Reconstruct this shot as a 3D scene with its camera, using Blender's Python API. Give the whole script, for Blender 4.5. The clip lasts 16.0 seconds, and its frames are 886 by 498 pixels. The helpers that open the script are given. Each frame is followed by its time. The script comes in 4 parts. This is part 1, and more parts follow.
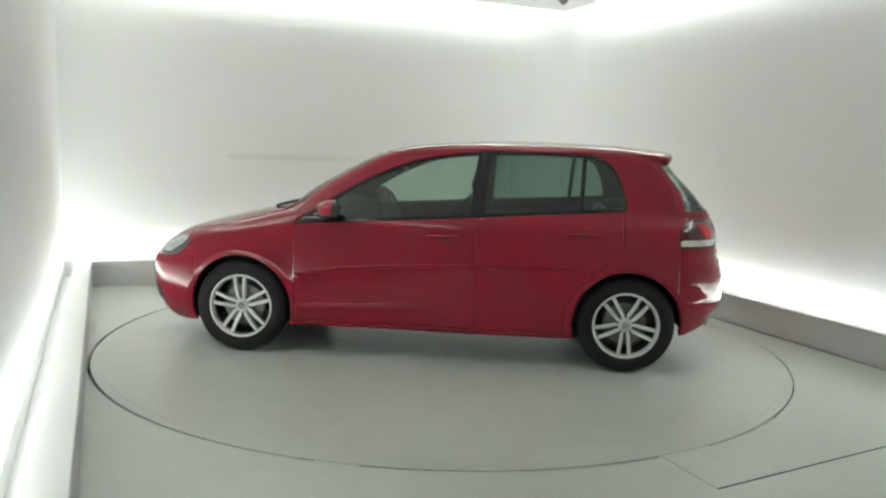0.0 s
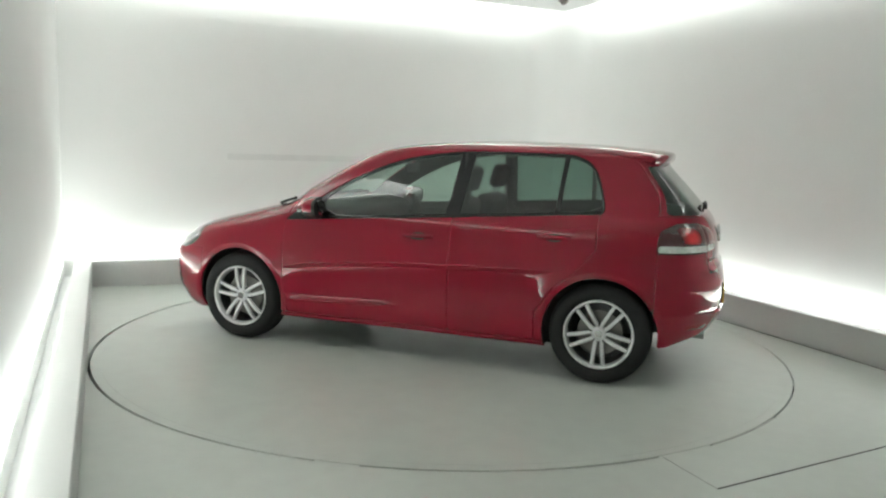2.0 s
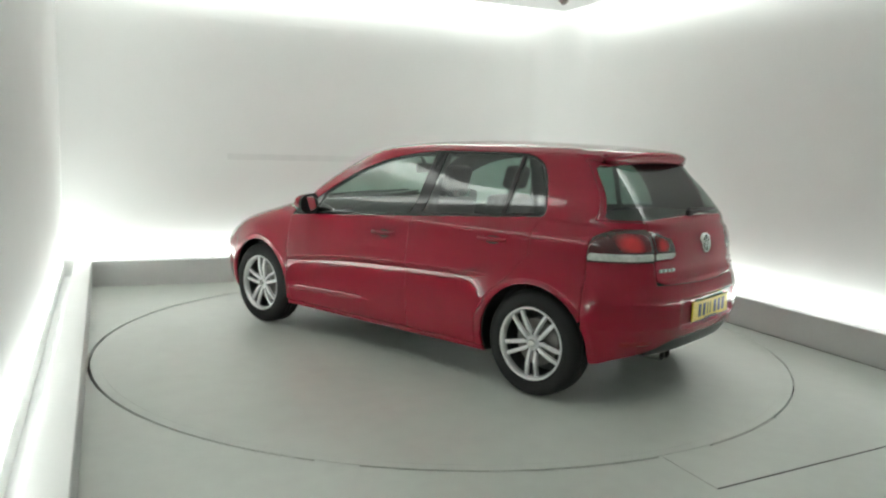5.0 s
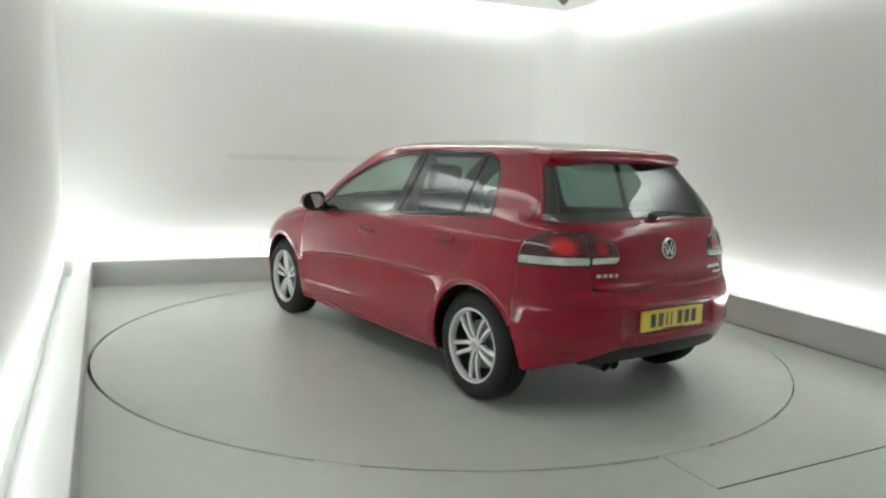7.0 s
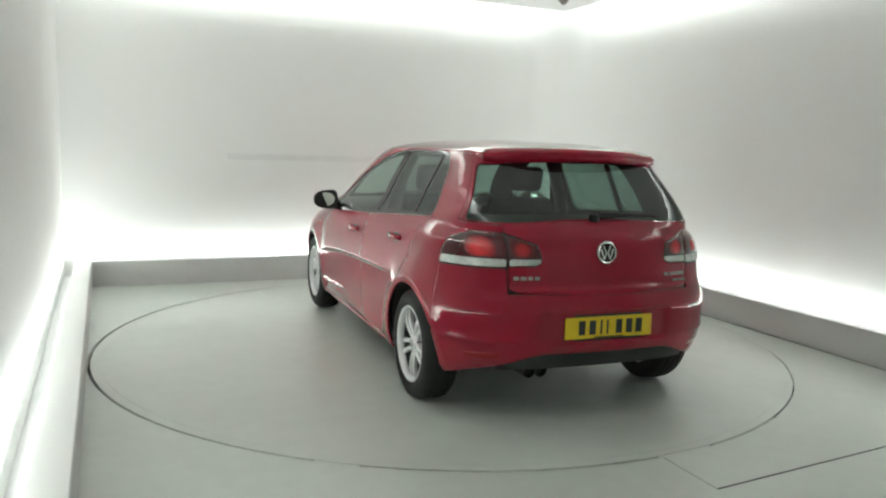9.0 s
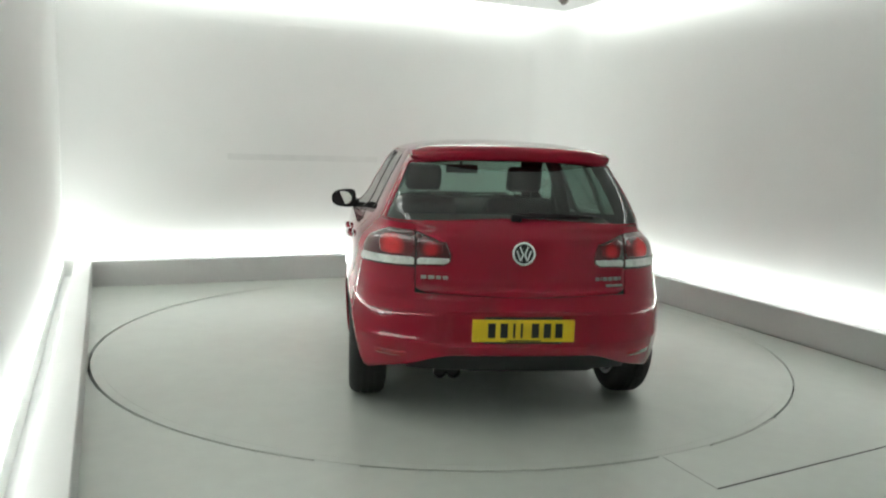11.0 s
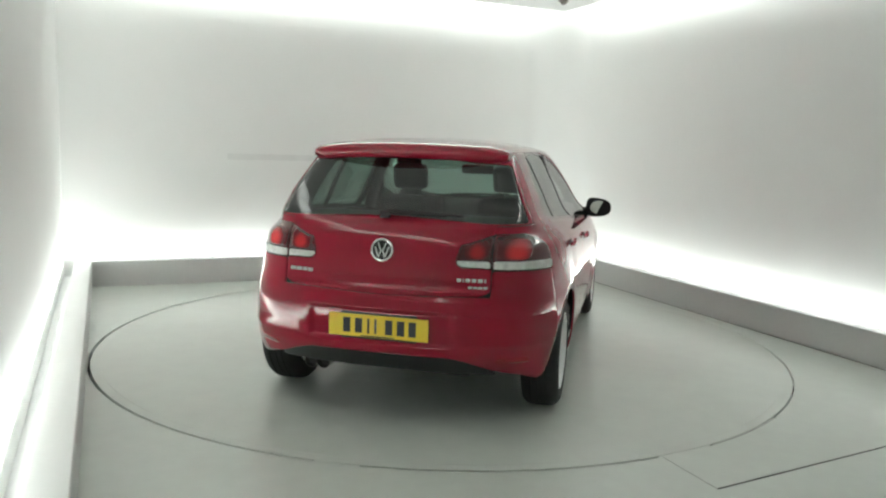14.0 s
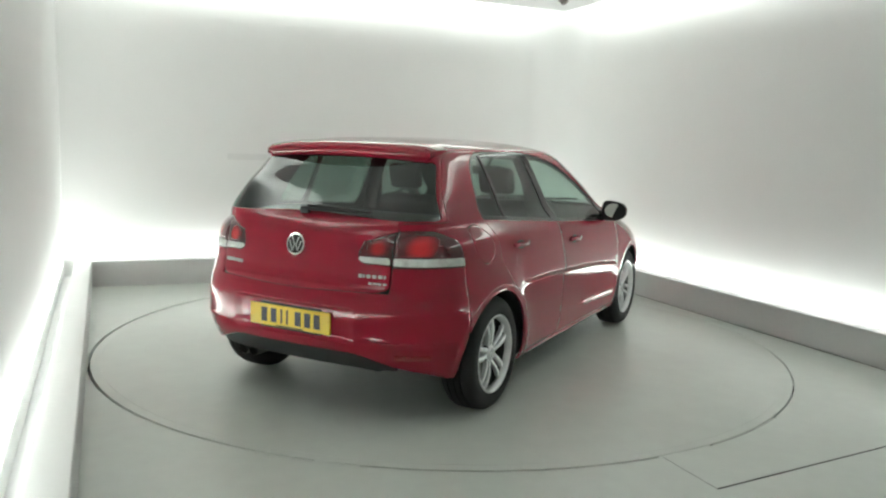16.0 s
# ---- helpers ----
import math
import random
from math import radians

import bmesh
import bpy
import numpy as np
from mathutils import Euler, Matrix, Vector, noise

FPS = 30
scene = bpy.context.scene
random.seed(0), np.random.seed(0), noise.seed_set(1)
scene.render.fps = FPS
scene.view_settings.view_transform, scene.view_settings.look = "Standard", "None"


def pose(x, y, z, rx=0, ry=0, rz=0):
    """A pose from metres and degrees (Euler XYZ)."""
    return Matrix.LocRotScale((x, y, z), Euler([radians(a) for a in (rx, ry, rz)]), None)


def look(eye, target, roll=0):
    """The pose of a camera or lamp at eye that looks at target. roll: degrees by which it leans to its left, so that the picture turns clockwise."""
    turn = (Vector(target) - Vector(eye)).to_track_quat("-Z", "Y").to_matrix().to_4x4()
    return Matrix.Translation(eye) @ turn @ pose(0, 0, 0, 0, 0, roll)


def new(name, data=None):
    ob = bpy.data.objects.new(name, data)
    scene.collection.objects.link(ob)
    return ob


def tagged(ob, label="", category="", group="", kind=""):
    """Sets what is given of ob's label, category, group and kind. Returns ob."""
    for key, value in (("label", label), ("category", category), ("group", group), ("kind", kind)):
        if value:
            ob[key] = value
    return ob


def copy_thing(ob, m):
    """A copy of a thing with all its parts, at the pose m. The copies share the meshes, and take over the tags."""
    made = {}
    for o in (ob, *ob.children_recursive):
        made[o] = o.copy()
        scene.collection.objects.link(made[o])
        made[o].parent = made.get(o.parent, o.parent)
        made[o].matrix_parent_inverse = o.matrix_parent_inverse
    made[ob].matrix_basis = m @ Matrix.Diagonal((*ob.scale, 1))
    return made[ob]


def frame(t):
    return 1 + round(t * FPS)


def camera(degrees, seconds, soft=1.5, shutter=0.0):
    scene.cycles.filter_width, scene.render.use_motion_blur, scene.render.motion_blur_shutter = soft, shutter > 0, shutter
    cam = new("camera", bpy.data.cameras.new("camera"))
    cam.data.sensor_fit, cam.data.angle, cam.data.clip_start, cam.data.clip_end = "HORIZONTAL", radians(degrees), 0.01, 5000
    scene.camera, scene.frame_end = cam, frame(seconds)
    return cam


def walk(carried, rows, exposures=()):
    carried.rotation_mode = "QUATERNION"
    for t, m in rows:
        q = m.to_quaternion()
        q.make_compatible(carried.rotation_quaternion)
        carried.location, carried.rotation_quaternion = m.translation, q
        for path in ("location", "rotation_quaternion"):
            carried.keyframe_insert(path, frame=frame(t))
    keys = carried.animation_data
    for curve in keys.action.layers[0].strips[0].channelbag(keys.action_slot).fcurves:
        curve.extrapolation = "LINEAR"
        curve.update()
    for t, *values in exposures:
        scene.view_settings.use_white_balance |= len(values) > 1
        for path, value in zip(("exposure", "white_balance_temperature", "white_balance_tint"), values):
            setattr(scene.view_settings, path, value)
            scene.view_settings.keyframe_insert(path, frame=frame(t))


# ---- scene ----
cam = camera(58.91, 16.0, soft=2.2)
PITCH, YAW, ROLL = -7.67, -0.142, 1.79
EYE = Vector((0.0, -5.796, 1.454))
AIM = EYE + Vector((math.sin(radians(YAW)) * math.cos(radians(PITCH)), math.cos(radians(YAW)) * math.cos(radians(PITCH)), math.sin(radians(PITCH))))
walk(cam, [(0.0, look(EYE, AIM, ROLL)), (16.0, look(EYE, AIM, ROLL))], exposures=[(0.0, 0.0), (16.0, 0.0)])

# ---- world and lights ----
world = bpy.data.worlds.new("world")
scene.world = world
world.use_nodes = True
world.node_tree.nodes["Background"].inputs[0].default_value = (0.05, 0.05, 0.05, 1)
world.node_tree.nodes["Background"].inputs[1].default_value = 0.3

# the room is square to this turn, with its own axes
TURN = radians(23.59)
ROOM = Matrix.Rotation(TURN, 4, "Z")
LEFT, BACK, RIGHT, FRONT = -2.45, 2.713, 2.593, -6.6   # inner faces of the kerb; FRONT is the wall behind the camera
KERB_H, KERB_T, GAP = 0.24, 0.147, 0.25
CEIL = 3.0
TOP = 3.42
STRIP_LOW, STRIP_HIGH = 6.6, 8.9   # watts per metre


def strip_lamp(x0, y0, x1, y1, z, up, watts, width=0.05, lean=0.0, nx=0.0, ny=0.0):
    length = math.hypot(x1 - x0, y1 - y0)
    data = bpy.data.lights.new("cove_strip", "AREA")
    data.shape, data.size, data.size_y = "RECTANGLE", length, width
    data.energy = watts * length
    data.color = (0.93, 1.0, 0.95)
    ob = new("cove_strip", data)
    d = Vector((nx * lean, ny * lean, 1.0 if up else -1.0)).normalized()
    along = Vector((x1 - x0, y1 - y0, 0)).normalized()
    zaxis = -d
    yaxis = zaxis.cross(along).normalized()
    xaxis = yaxis.cross(zaxis)
    m = Matrix((xaxis, yaxis, zaxis)).transposed().to_4x4()
    m.translation = ((x0 + x1) / 2, (y0 + y1) / 2, z)
    ob.matrix_world = ROOM @ m
    return ob


LO = KERB_T + 0.05
STRIP_END = -4.25   # the strips end beside the turntable bay
strip_lamp(LEFT - LO, STRIP_END, LEFT - LO, BACK + 0.1, 0.225, True, STRIP_LOW, 0.04, 0.35, -1, 0)
strip_lamp(LEFT - 0.1, BACK + LO, RIGHT + 0.1, BACK + LO, 0.225, True, STRIP_LOW, 0.04, 0.35, 0, 1)
strip_lamp(RIGHT + LO, BACK + 0.1, RIGHT + LO, STRIP_END, 0.225, True, STRIP_LOW, 0.04, 0.35, 1, 0)
# the upper strips lie on the ceiling panel and face the walls
strip_lamp(LEFT + 0.04, STRIP_END, LEFT + 0.04, BACK - 0.2, 3.13, False, STRIP_HIGH, 0.05, 3.0, -1, 0)
strip_lamp(LEFT + 0.2, BACK - 0.04, RIGHT - 0.32, BACK - 0.04, 3.13, False, STRIP_HIGH, 0.05, 3.0, 0, 1)
strip_lamp(RIGHT - 0.04, BACK - 0.32, RIGHT - 0.04, STRIP_END, 3.13, False, STRIP_HIGH, 0.05, 3.0, 1, 0)


# ---- materials ----
def material(name, colour, rough=0.5, metal=0.0, coat=0.0, bump=0.0, scale=40.0, vary=0.0, big=1.5, detail=6.0, ior=1.5, rough_vary=0.0, spec=0.5):
    """A Principled surface with colour that wavers at two scales and a fine relief."""
    m = bpy.data.materials.new(name)
    m.use_nodes = True
    nt = m.node_tree
    b = nt.nodes["Principled BSDF"]
    b.inputs["Base Color"].default_value = (*colour, 1)
    b.inputs["Roughness"].default_value = rough
    b.inputs["Metallic"].default_value = metal
    b.inputs["IOR"].default_value = ior
    b.inputs["Specular IOR Level"].default_value = spec
    b.inputs["Coat Weight"].default_value = coat
    b.inputs["Coat Roughness"].default_value = 0.03
    tc = nt.nodes.new("ShaderNodeTexCoord")
    if vary or rough_vary:
        fine, wide = nt.nodes.new("ShaderNodeTexNoise"), nt.nodes.new("ShaderNodeTexNoise")
        for n, s in ((fine, scale), (wide, big)):
            n.inputs["Scale"].default_value = s
            n.inputs["Detail"].default_value = detail
            nt.links.new(tc.outputs["Object"], n.inputs["Vector"])
        mean = nt.nodes.new("ShaderNodeMath")
        mean.operation = "MULTIPLY_ADD"
        mean.inputs[1].default_value = 0.35
        nt.links.new(fine.outputs["Fac"], mean.inputs[0])
        part_wide = nt.nodes.new("ShaderNodeMath")
        part_wide.operation = "MULTIPLY"
        part_wide.inputs[1].default_value = 0.65
        nt.links.new(wide.outputs["Fac"], part_wide.inputs[0])
        nt.links.new(part_wide.outputs[0], mean.inputs[2])
        ramp = nt.nodes.new("ShaderNodeMapRange")
        ramp.inputs["From Min"].default_value, ramp.inputs["From Max"].default_value = 0.3, 0.7
        ramp.inputs["To Min"].default_value, ramp.inputs["To Max"].default_value = 1 - vary, 1 + vary
        nt.links.new(mean.outputs[0], ramp.inputs["Value"])
        mix = nt.nodes.new("ShaderNodeVectorMath")
        mix.operation = "SCALE"
        mix.inputs[0].default_value = colour
        nt.links.new(ramp.outputs["Result"], mix.inputs["Scale"])
        nt.links.new(mix.outputs[0], b.inputs["Base Color"])
        if rough_vary:
            rr = nt.nodes.new("ShaderNodeMapRange")
            rr.inputs["From Min"].default_value, rr.inputs["From Max"].default_value = 0.3, 0.7
            rr.inputs["To Min"].default_value, rr.inputs["To Max"].default_value = rough - rough_vary, rough + rough_vary
            nt.links.new(mean.outputs[0], rr.inputs["Value"])
            nt.links.new(rr.outputs["Result"], b.inputs["Roughness"])
    if bump:
        n = nt.nodes.new("ShaderNodeTexNoise")
        n.inputs["Scale"].default_value = scale * 4
        n.inputs["Detail"].default_value = 4
        nt.links.new(tc.outputs["Object"], n.inputs["Vector"])
        bu = nt.nodes.new("ShaderNodeBump")
        bu.inputs["Strength"].default_value = bump
        bu.inputs["Distance"].default_value = 0.002
        nt.links.new(n.outputs["Fac"], bu.inputs["Height"])
        nt.links.new(bu.outputs["Normal"], b.inputs["Normal"])
    return m


def glass(name, tint):
    """A pane: light passes straight through, tinted, and its face mirrors more at a slant."""
    m = bpy.data.materials.new(name)
    m.use_nodes = True
    nt = m.node_tree
    nt.nodes.remove(nt.nodes["Principled BSDF"])
    tr, gl, lw, pw, mx = (nt.nodes.new("ShaderNode" + k) for k in ("BsdfTransparent", "BsdfGlossy", "LayerWeight", "Math", "MixShader"))
    tr.inputs["Color"].default_value = (*tint, 1)
    gl.inputs["Roughness"].default_value = 0.02
    lw.inputs["Blend"].default_value = 0.5
    pw.operation = "POWER"
    pw.inputs[1].default_value = 5.0
    ad = nt.nodes.new("ShaderNodeMath")
    ad.operation = "MULTIPLY_ADD"
    ad.inputs[1].default_value, ad.inputs[2].default_value = 0.90, 0.10
    nt.links.new(lw.outputs["Facing"], pw.inputs[0])
    nt.links.new(pw.outputs[0], ad.inputs[0])
    nt.links.new(ad.outputs[0], mx.inputs[0])
    nt.links.new(tr.outputs[0], mx.inputs[1])
    nt.links.new(gl.outputs[0], mx.inputs[2])
    nt.links.new(mx.outputs[0], nt.nodes["Material Output"].inputs[0])
    return m


WALL = material("white_wall_paint", (0.80, 0.80, 0.79), 0.55, bump=0.05, scale=60, vary=0.02)
FLOOR = material("grey_floor_paint", (0.61, 0.645, 0.60), 0.34, scale=9, vary=0.08, big=0.7, rough_vary=0.03, detail=3)
DISC = material("grey_turntable_paint", (0.59, 0.62, 0.575), 0.32, scale=7, vary=0.08, big=0.9, rough_vary=0.03, detail=3)
KERB = material("white_kerb_paint", (0.64, 0.64, 0.635), 0.5, bump=0.06, scale=40, vary=0.05)
JOINT = material("dark_joint", (0.02, 0.02, 0.02), 0.8)
GREYJOINT = material("grey_joint_filler", (0.07, 0.07, 0.07), 0.8, vary=0.3, scale=4)
PALEJOINT = material("worn_joint_filler", (0.40, 0.42, 0.39), 0.7, vary=0.3, scale=6)
DIRT = material("brown_dirt_in_joint", (0.13, 0.11, 0.095), 0.9, vary=0.5, scale=14, big=2)
HEADLENS = material("headlamp_lens", (0.10, 0.103, 0.103), 0.10, coat=1.0, bump=0.3, scale=50, vary=0.2)
CEILING = material("ceiling_paint", (0.75, 0.75, 0.74), 0.7, bump=0.05, vary=0.02)
PLASTIC = material("strip_housing", (0.8, 0.8, 0.8), 0.4)
SENSOR = material("sensor_plastic", (0.25, 0.22, 0.21), 0.5)
RED = material("red_car_paint", (0.290, 0.0050, 0.023), 0.5, metal=0.0, coat=1.0, spec=0.05, vary=0.05, scale=300, big=2)
BLACK = material("black_plastic", (0.011, 0.011, 0.012), 0.5, bump=0.08, scale=60, vary=0.15)
GLOSSBLACK = material("gloss_black_trim", (0.012, 0.012, 0.013), 0.12, vary=0.1)
INNER = material("dark_interior_trim", (0.020, 0.020, 0.021), 0.7, bump=0.05, scale=40, vary=0.15)
CLOTH = material("charcoal_seat_cloth", (0.017, 0.017, 0.019), 0.9, bump=0.1, scale=50, vary=0.2)
SHELF = material("grey_parcel_shelf_felt", (0.20, 0.20, 0.20), 0.9, bump=0.3, scale=200, vary=0.15)
RUBBER = material("tyre_rubber", (0.011, 0.011, 0.011), 0.75, bump=0.2, scale=60, vary=0.2)
ALLOY = material("silver_alloy", (0.82, 0.82, 0.83), 0.32, metal=0.35, vary=0.05, scale=80)
BARREL = material("dark_alloy_barrel", (0.12, 0.12, 0.125), 0.45, metal=0.7, vary=0.15, scale=40)
LETTER = material("satin_chrome", (0.45, 0.45, 0.45), 0.3, metal=0.6)
EXHAUST = material("burnt_exhaust_steel", (0.30, 0.29, 0.28), 0.25, metal=1.0, vary=0.2, scale=30)
GREYBAND = material("grey_wall_band", (0.735, 0.735, 0.725), 0.6, vary=0.06, scale=12)
DISCBRAKE = material("brake_steel", (0.25, 0.24, 0.23), 0.4, metal=0.9, vary=0.1, scale=60)
CHROME = material("chrome", (0.75, 0.76, 0.76), 0.12, metal=1.0)
YELLOW = material("yellow_plate_film", (0.80, 0.56, 0.02), 0.35, vary=0.03, scale=60)
INK_AND_SHADE = material("black_plate_ink_and_shade", (0.012, 0.012, 0.012), 0.4)
SMOKE = material("smoked_red_lens", (0.075, 0.006, 0.010), 0.08, coat=1.0, vary=0.1)
REDLENS = material("red_lamp_lens", (0.30, 0.004, 0.013), 0.2, coat=0.8, bump=0.4, scale=60, vary=0.15)


def lens_red(name, dark, bright):
    """Moulded red lamp plastic: a glow painted brighter before each bulb, deeper red round it."""
    m = material(name, dark, 0.15, coat=0.8, bump=0.35, scale=60)
    nt = m.node_tree
    tc, sep, ab = nt.nodes.new("ShaderNodeTexCoord"), nt.nodes.new("ShaderNodeSeparateXYZ"), nt.nodes.new("ShaderNodeMath")
    ab.operation = "ABSOLUTE"
    nt.links.new(tc.outputs["Object"], sep.inputs[0])
    nt.links.new(sep.outputs["Y"], ab.inputs[0])
    com = nt.nodes.new("ShaderNodeCombineXYZ")
    nt.links.new(ab.outputs[0], com.inputs["Y"])
    nt.links.new(sep.outputs["Z"], com.inputs["Z"])
    near = []
    for y, z, size in ((0.662, 0.932, 0.075), (0.472, 0.926, 0.052)):
        d = nt.nodes.new("ShaderNodeVectorMath")
        d.operation = "DISTANCE"
        d.inputs[1].default_value = (0, y, z)
        nt.links.new(com.outputs[0], d.inputs[0])
        r = nt.nodes.new("ShaderNodeMapRange")
        r.interpolation_type = "SMOOTHSTEP"
        r.inputs["From Min"].default_value, r.inputs["From Max"].default_value = size * 0.25, size
        r.inputs["To Min"].default_value, r.inputs["To Max"].default_value = (1.0 if y > 0.5 else 0.6), 0.0
        nt.links.new(d.outputs["Value"], r.inputs["Value"])
        near.append(r)
    top = nt.nodes.new("ShaderNodeMath")
    top.operation = "MAXIMUM"
    nt.links.new(near[0].outputs["Result"], top.inputs[0])
    nt.links.new(near[1].outputs["Result"], top.inputs[1])
    mix = nt.nodes.new("ShaderNodeMix")
    mix.data_type = "RGBA"
    colour_in = [i for i in mix.inputs if i.type == "RGBA"]
    colour_in[0].default_value, colour_in[1].default_value = (*dark, 1), (*bright, 1)
    nt.links.new(top.outputs[0], mix.inputs[0])
    nt.links.new([o for o in mix.outputs if o.type == "RGBA"][0], nt.nodes["Principled BSDF"].inputs["Base Color"])
    return m


LAMPRED = lens_red("red_lens_painted_glow", (0.11, 0.004, 0.009), (0.72, 0.018, 0.024))
CLEAR = material("clear_lamp_lens", (0.62, 0.64, 0.62), 0.2, coat=0.8, bump=0.5, scale=50, vary=0.35, big=14)
PANE = glass("window_glass", (0.58, 0.70, 0.645))
PRIVACY = glass("tinted_rear_glass", (0.30, 0.41, 0.365))
MIRROR = material("mirror_glass", (0.8, 0.8, 0.8), 0.02, metal=1.0)


# ---- building helpers ----
def mesh_object(name, bm, mat, smooth=True):
    me = bpy.data.meshes.new(name)
    bmesh.ops.recalc_face_normals(bm, faces=bm.faces)
    bm.to_mesh(me)
    bm.free()
    for f in me.polygons:
        f.use_smooth = smooth
    if smooth:
        me.set_sharp_from_angle(angle=radians(38))
    for m in mat if isinstance(mat, (list, tuple)) else (mat,):
        me.materials.append(m)
    return new(name, me)


def part(name, bm, mat, parent, label="", smooth=True):
    """Links a bmesh as one mesh object under a thing or a part."""
    ob = mesh_object(name, bm, mat, smooth)
    ob.parent = parent
    return tagged(ob, label)


def add_box(bm, x0, x1, y0, y1, z0, z1, bevel=0.0, seg=2, m=None):
    verts = [bm.verts.new((x, y, z)) for x in (x0, x1) for y in (y0, y1) for z in (z0, z1)]
    faces = [bm.faces.new([verts[i] for i in q]) for q in ((0, 1, 3, 2), (4, 6, 7, 5), (0, 4, 5, 1), (2, 3, 7, 6), (0, 2, 6, 4), (1, 5, 7, 3))]
    if bevel:
        edges = list({e for f in faces for e in f.edges})
        out = bmesh.ops.bevel(bm, geom=edges, offset=bevel, segments=seg, affect="EDGES", profile=0.5)
        verts = list({v for f in out["faces"] for v in f.verts} | {v for v in verts if v.is_valid})
    if m is not None:
        for v in verts:
            v.co = m @ v.co
    return verts


def box(x0, x1, y0, y1, z0, z1, bevel=0.0, seg=2, m=None):
    bm = bmesh.new()
    add_box(bm, x0, x1, y0, y1, z0, z1, bevel, seg, m)
    return bm


def lathe(profile, steps=48, axis="y", caps=False):
    """Turns (radius, along) pairs round an axis."""
    bm = bmesh.new()
    rings = []
    for r, h in profile:
        ring = []
        for k in range(steps):
            a = 2 * math.pi * k / steps
            c, s = r * math.cos(a), r * math.sin(a)
            ring.append(bm.verts.new((c, h, s) if axis == "y" else (c, s, h) if axis == "z" else (h, c, s)))
        rings.append(ring)
    for a, b in zip(rings, rings[1:]):
        for k in range(steps):
            bm.faces.new((a[k], a[(k + 1) % steps], b[(k + 1) % steps], b[k]))
    for ring in (rings[0], rings[-1]) if caps else ():
        if len({tuple(round(c, 5) for c in v.co) for v in ring}) > 2:
            bm.faces.new(ring)
    return bm


def tube(path, radius, steps=10):
    """A round bar along a path of points."""
    bm = bmesh.new()
    pts = [Vector(q) for q in path]
    rings = []
    for i, q in enumerate(pts):
        d = (pts[min(i + 1, len(pts) - 1)] - pts[max(i - 1, 0)]).normalized()
        a = d.cross(Vector((0.13, 0.31, 0.94))).normalized()
        b = d.cross(a)
        rings.append([bm.verts.new(q + radius * (math.cos(2 * math.pi * k / steps) * a + math.sin(2 * math.pi * k / steps) * b)) for k in range(steps)])
    for a, b in zip(rings, rings[1:]):
        for k in range(steps):
            bm.faces.new((a[k], a[(k + 1) % steps], b[(k + 1) % steps], b[k]))
    bm.faces.new(rings[0])
    bm.faces.new(rings[-1])
    return bm


def prism(outline, y0, y1, bevel=0.0, m=None):
    """An outline in x and z given depth along y."""
    bm = bmesh.new()
    a = [bm.verts.new((x, y0, z)) for x, z in outline]
    b = [bm.verts.new((x, y1, z)) for x, z in outline]
    bm.faces.new(a)
    bm.faces.new(b[::-1])
    n = len(a)
    for k in range(n):
        bm.faces.new((a[k], b[k], b[(k + 1) % n], a[(k + 1) % n]))
    if bevel:
        bmesh.ops.bevel(bm, geom=list(bm.edges), offset=bevel, segments=3, affect="EDGES", profile=0.5)
    if m is not None:
        bmesh.ops.transform(bm, matrix=m, verts=bm.verts)
    return bm


def in_room(ob):
    ob.matrix_world = ROOM @ ob.matrix_world
    return ob


def structure(name, bm, mat, label, smooth=False):
    return tagged(in_room(mesh_object(name, bm, mat, smooth)), label, kind="structure")


# ---- the room ----
WL, WB, WR, WF = LEFT - GAP, BACK + GAP, RIGHT + GAP, FRONT
DISC_R, SLOT = 2.433, 0.018


def floor_mesh():
    """The floor with a round hole for the turntable."""
    bm = bmesh.new()
    steps = 128
    inner, outer, low = [], [], []
    x0, x1, y0, y1 = WL - 0.1, WR + 0.1, WF - 0.1, WB + 0.1
    for k in range(steps):
        a = 2 * math.pi * k / steps
        c, s = math.cos(a), math.sin(a)
        inner.append(bm.verts.new(((DISC_R + SLOT) * c, (DISC_R + SLOT) * s, 0)))
        low.append(bm.verts.new(((DISC_R + SLOT) * c, (DISC_R + SLOT) * s, -0.06)))
        d = min((x1 if c > 0 else x0) / c if abs(c) > 1e-6 else 1e9, (y1 if s > 0 else y0) / s if abs(s) > 1e-6 else 1e9)
        outer.append(bm.verts.new((d * c, d * s, 0)))
    for k in range(steps):
        j = (k + 1) % steps
        bm.faces.new((inner[k], outer[k], outer[j], inner[j]))
        bm.faces.new((low[k], inner[k], inner[j], low[j]))
    for cx, cy in ((x0, y0), (x1, y0), (x1, y1), (x0, y1)):
        c = bm.verts.new((cx, cy, 0))
        k = min(range(steps), key=lambda i: (outer[i].co.x - cx) ** 2 + (outer[i].co.y - cy) ** 2)
        for j in (k - 1, k):
            a, b = outer[j % steps], outer[(j + 1) % steps]
            if abs(a.co.x - b.co.x) > 1e-4 and abs(a.co.y - b.co.y) > 1e-4:
                bm.faces.new((a, b, c))
    return bm


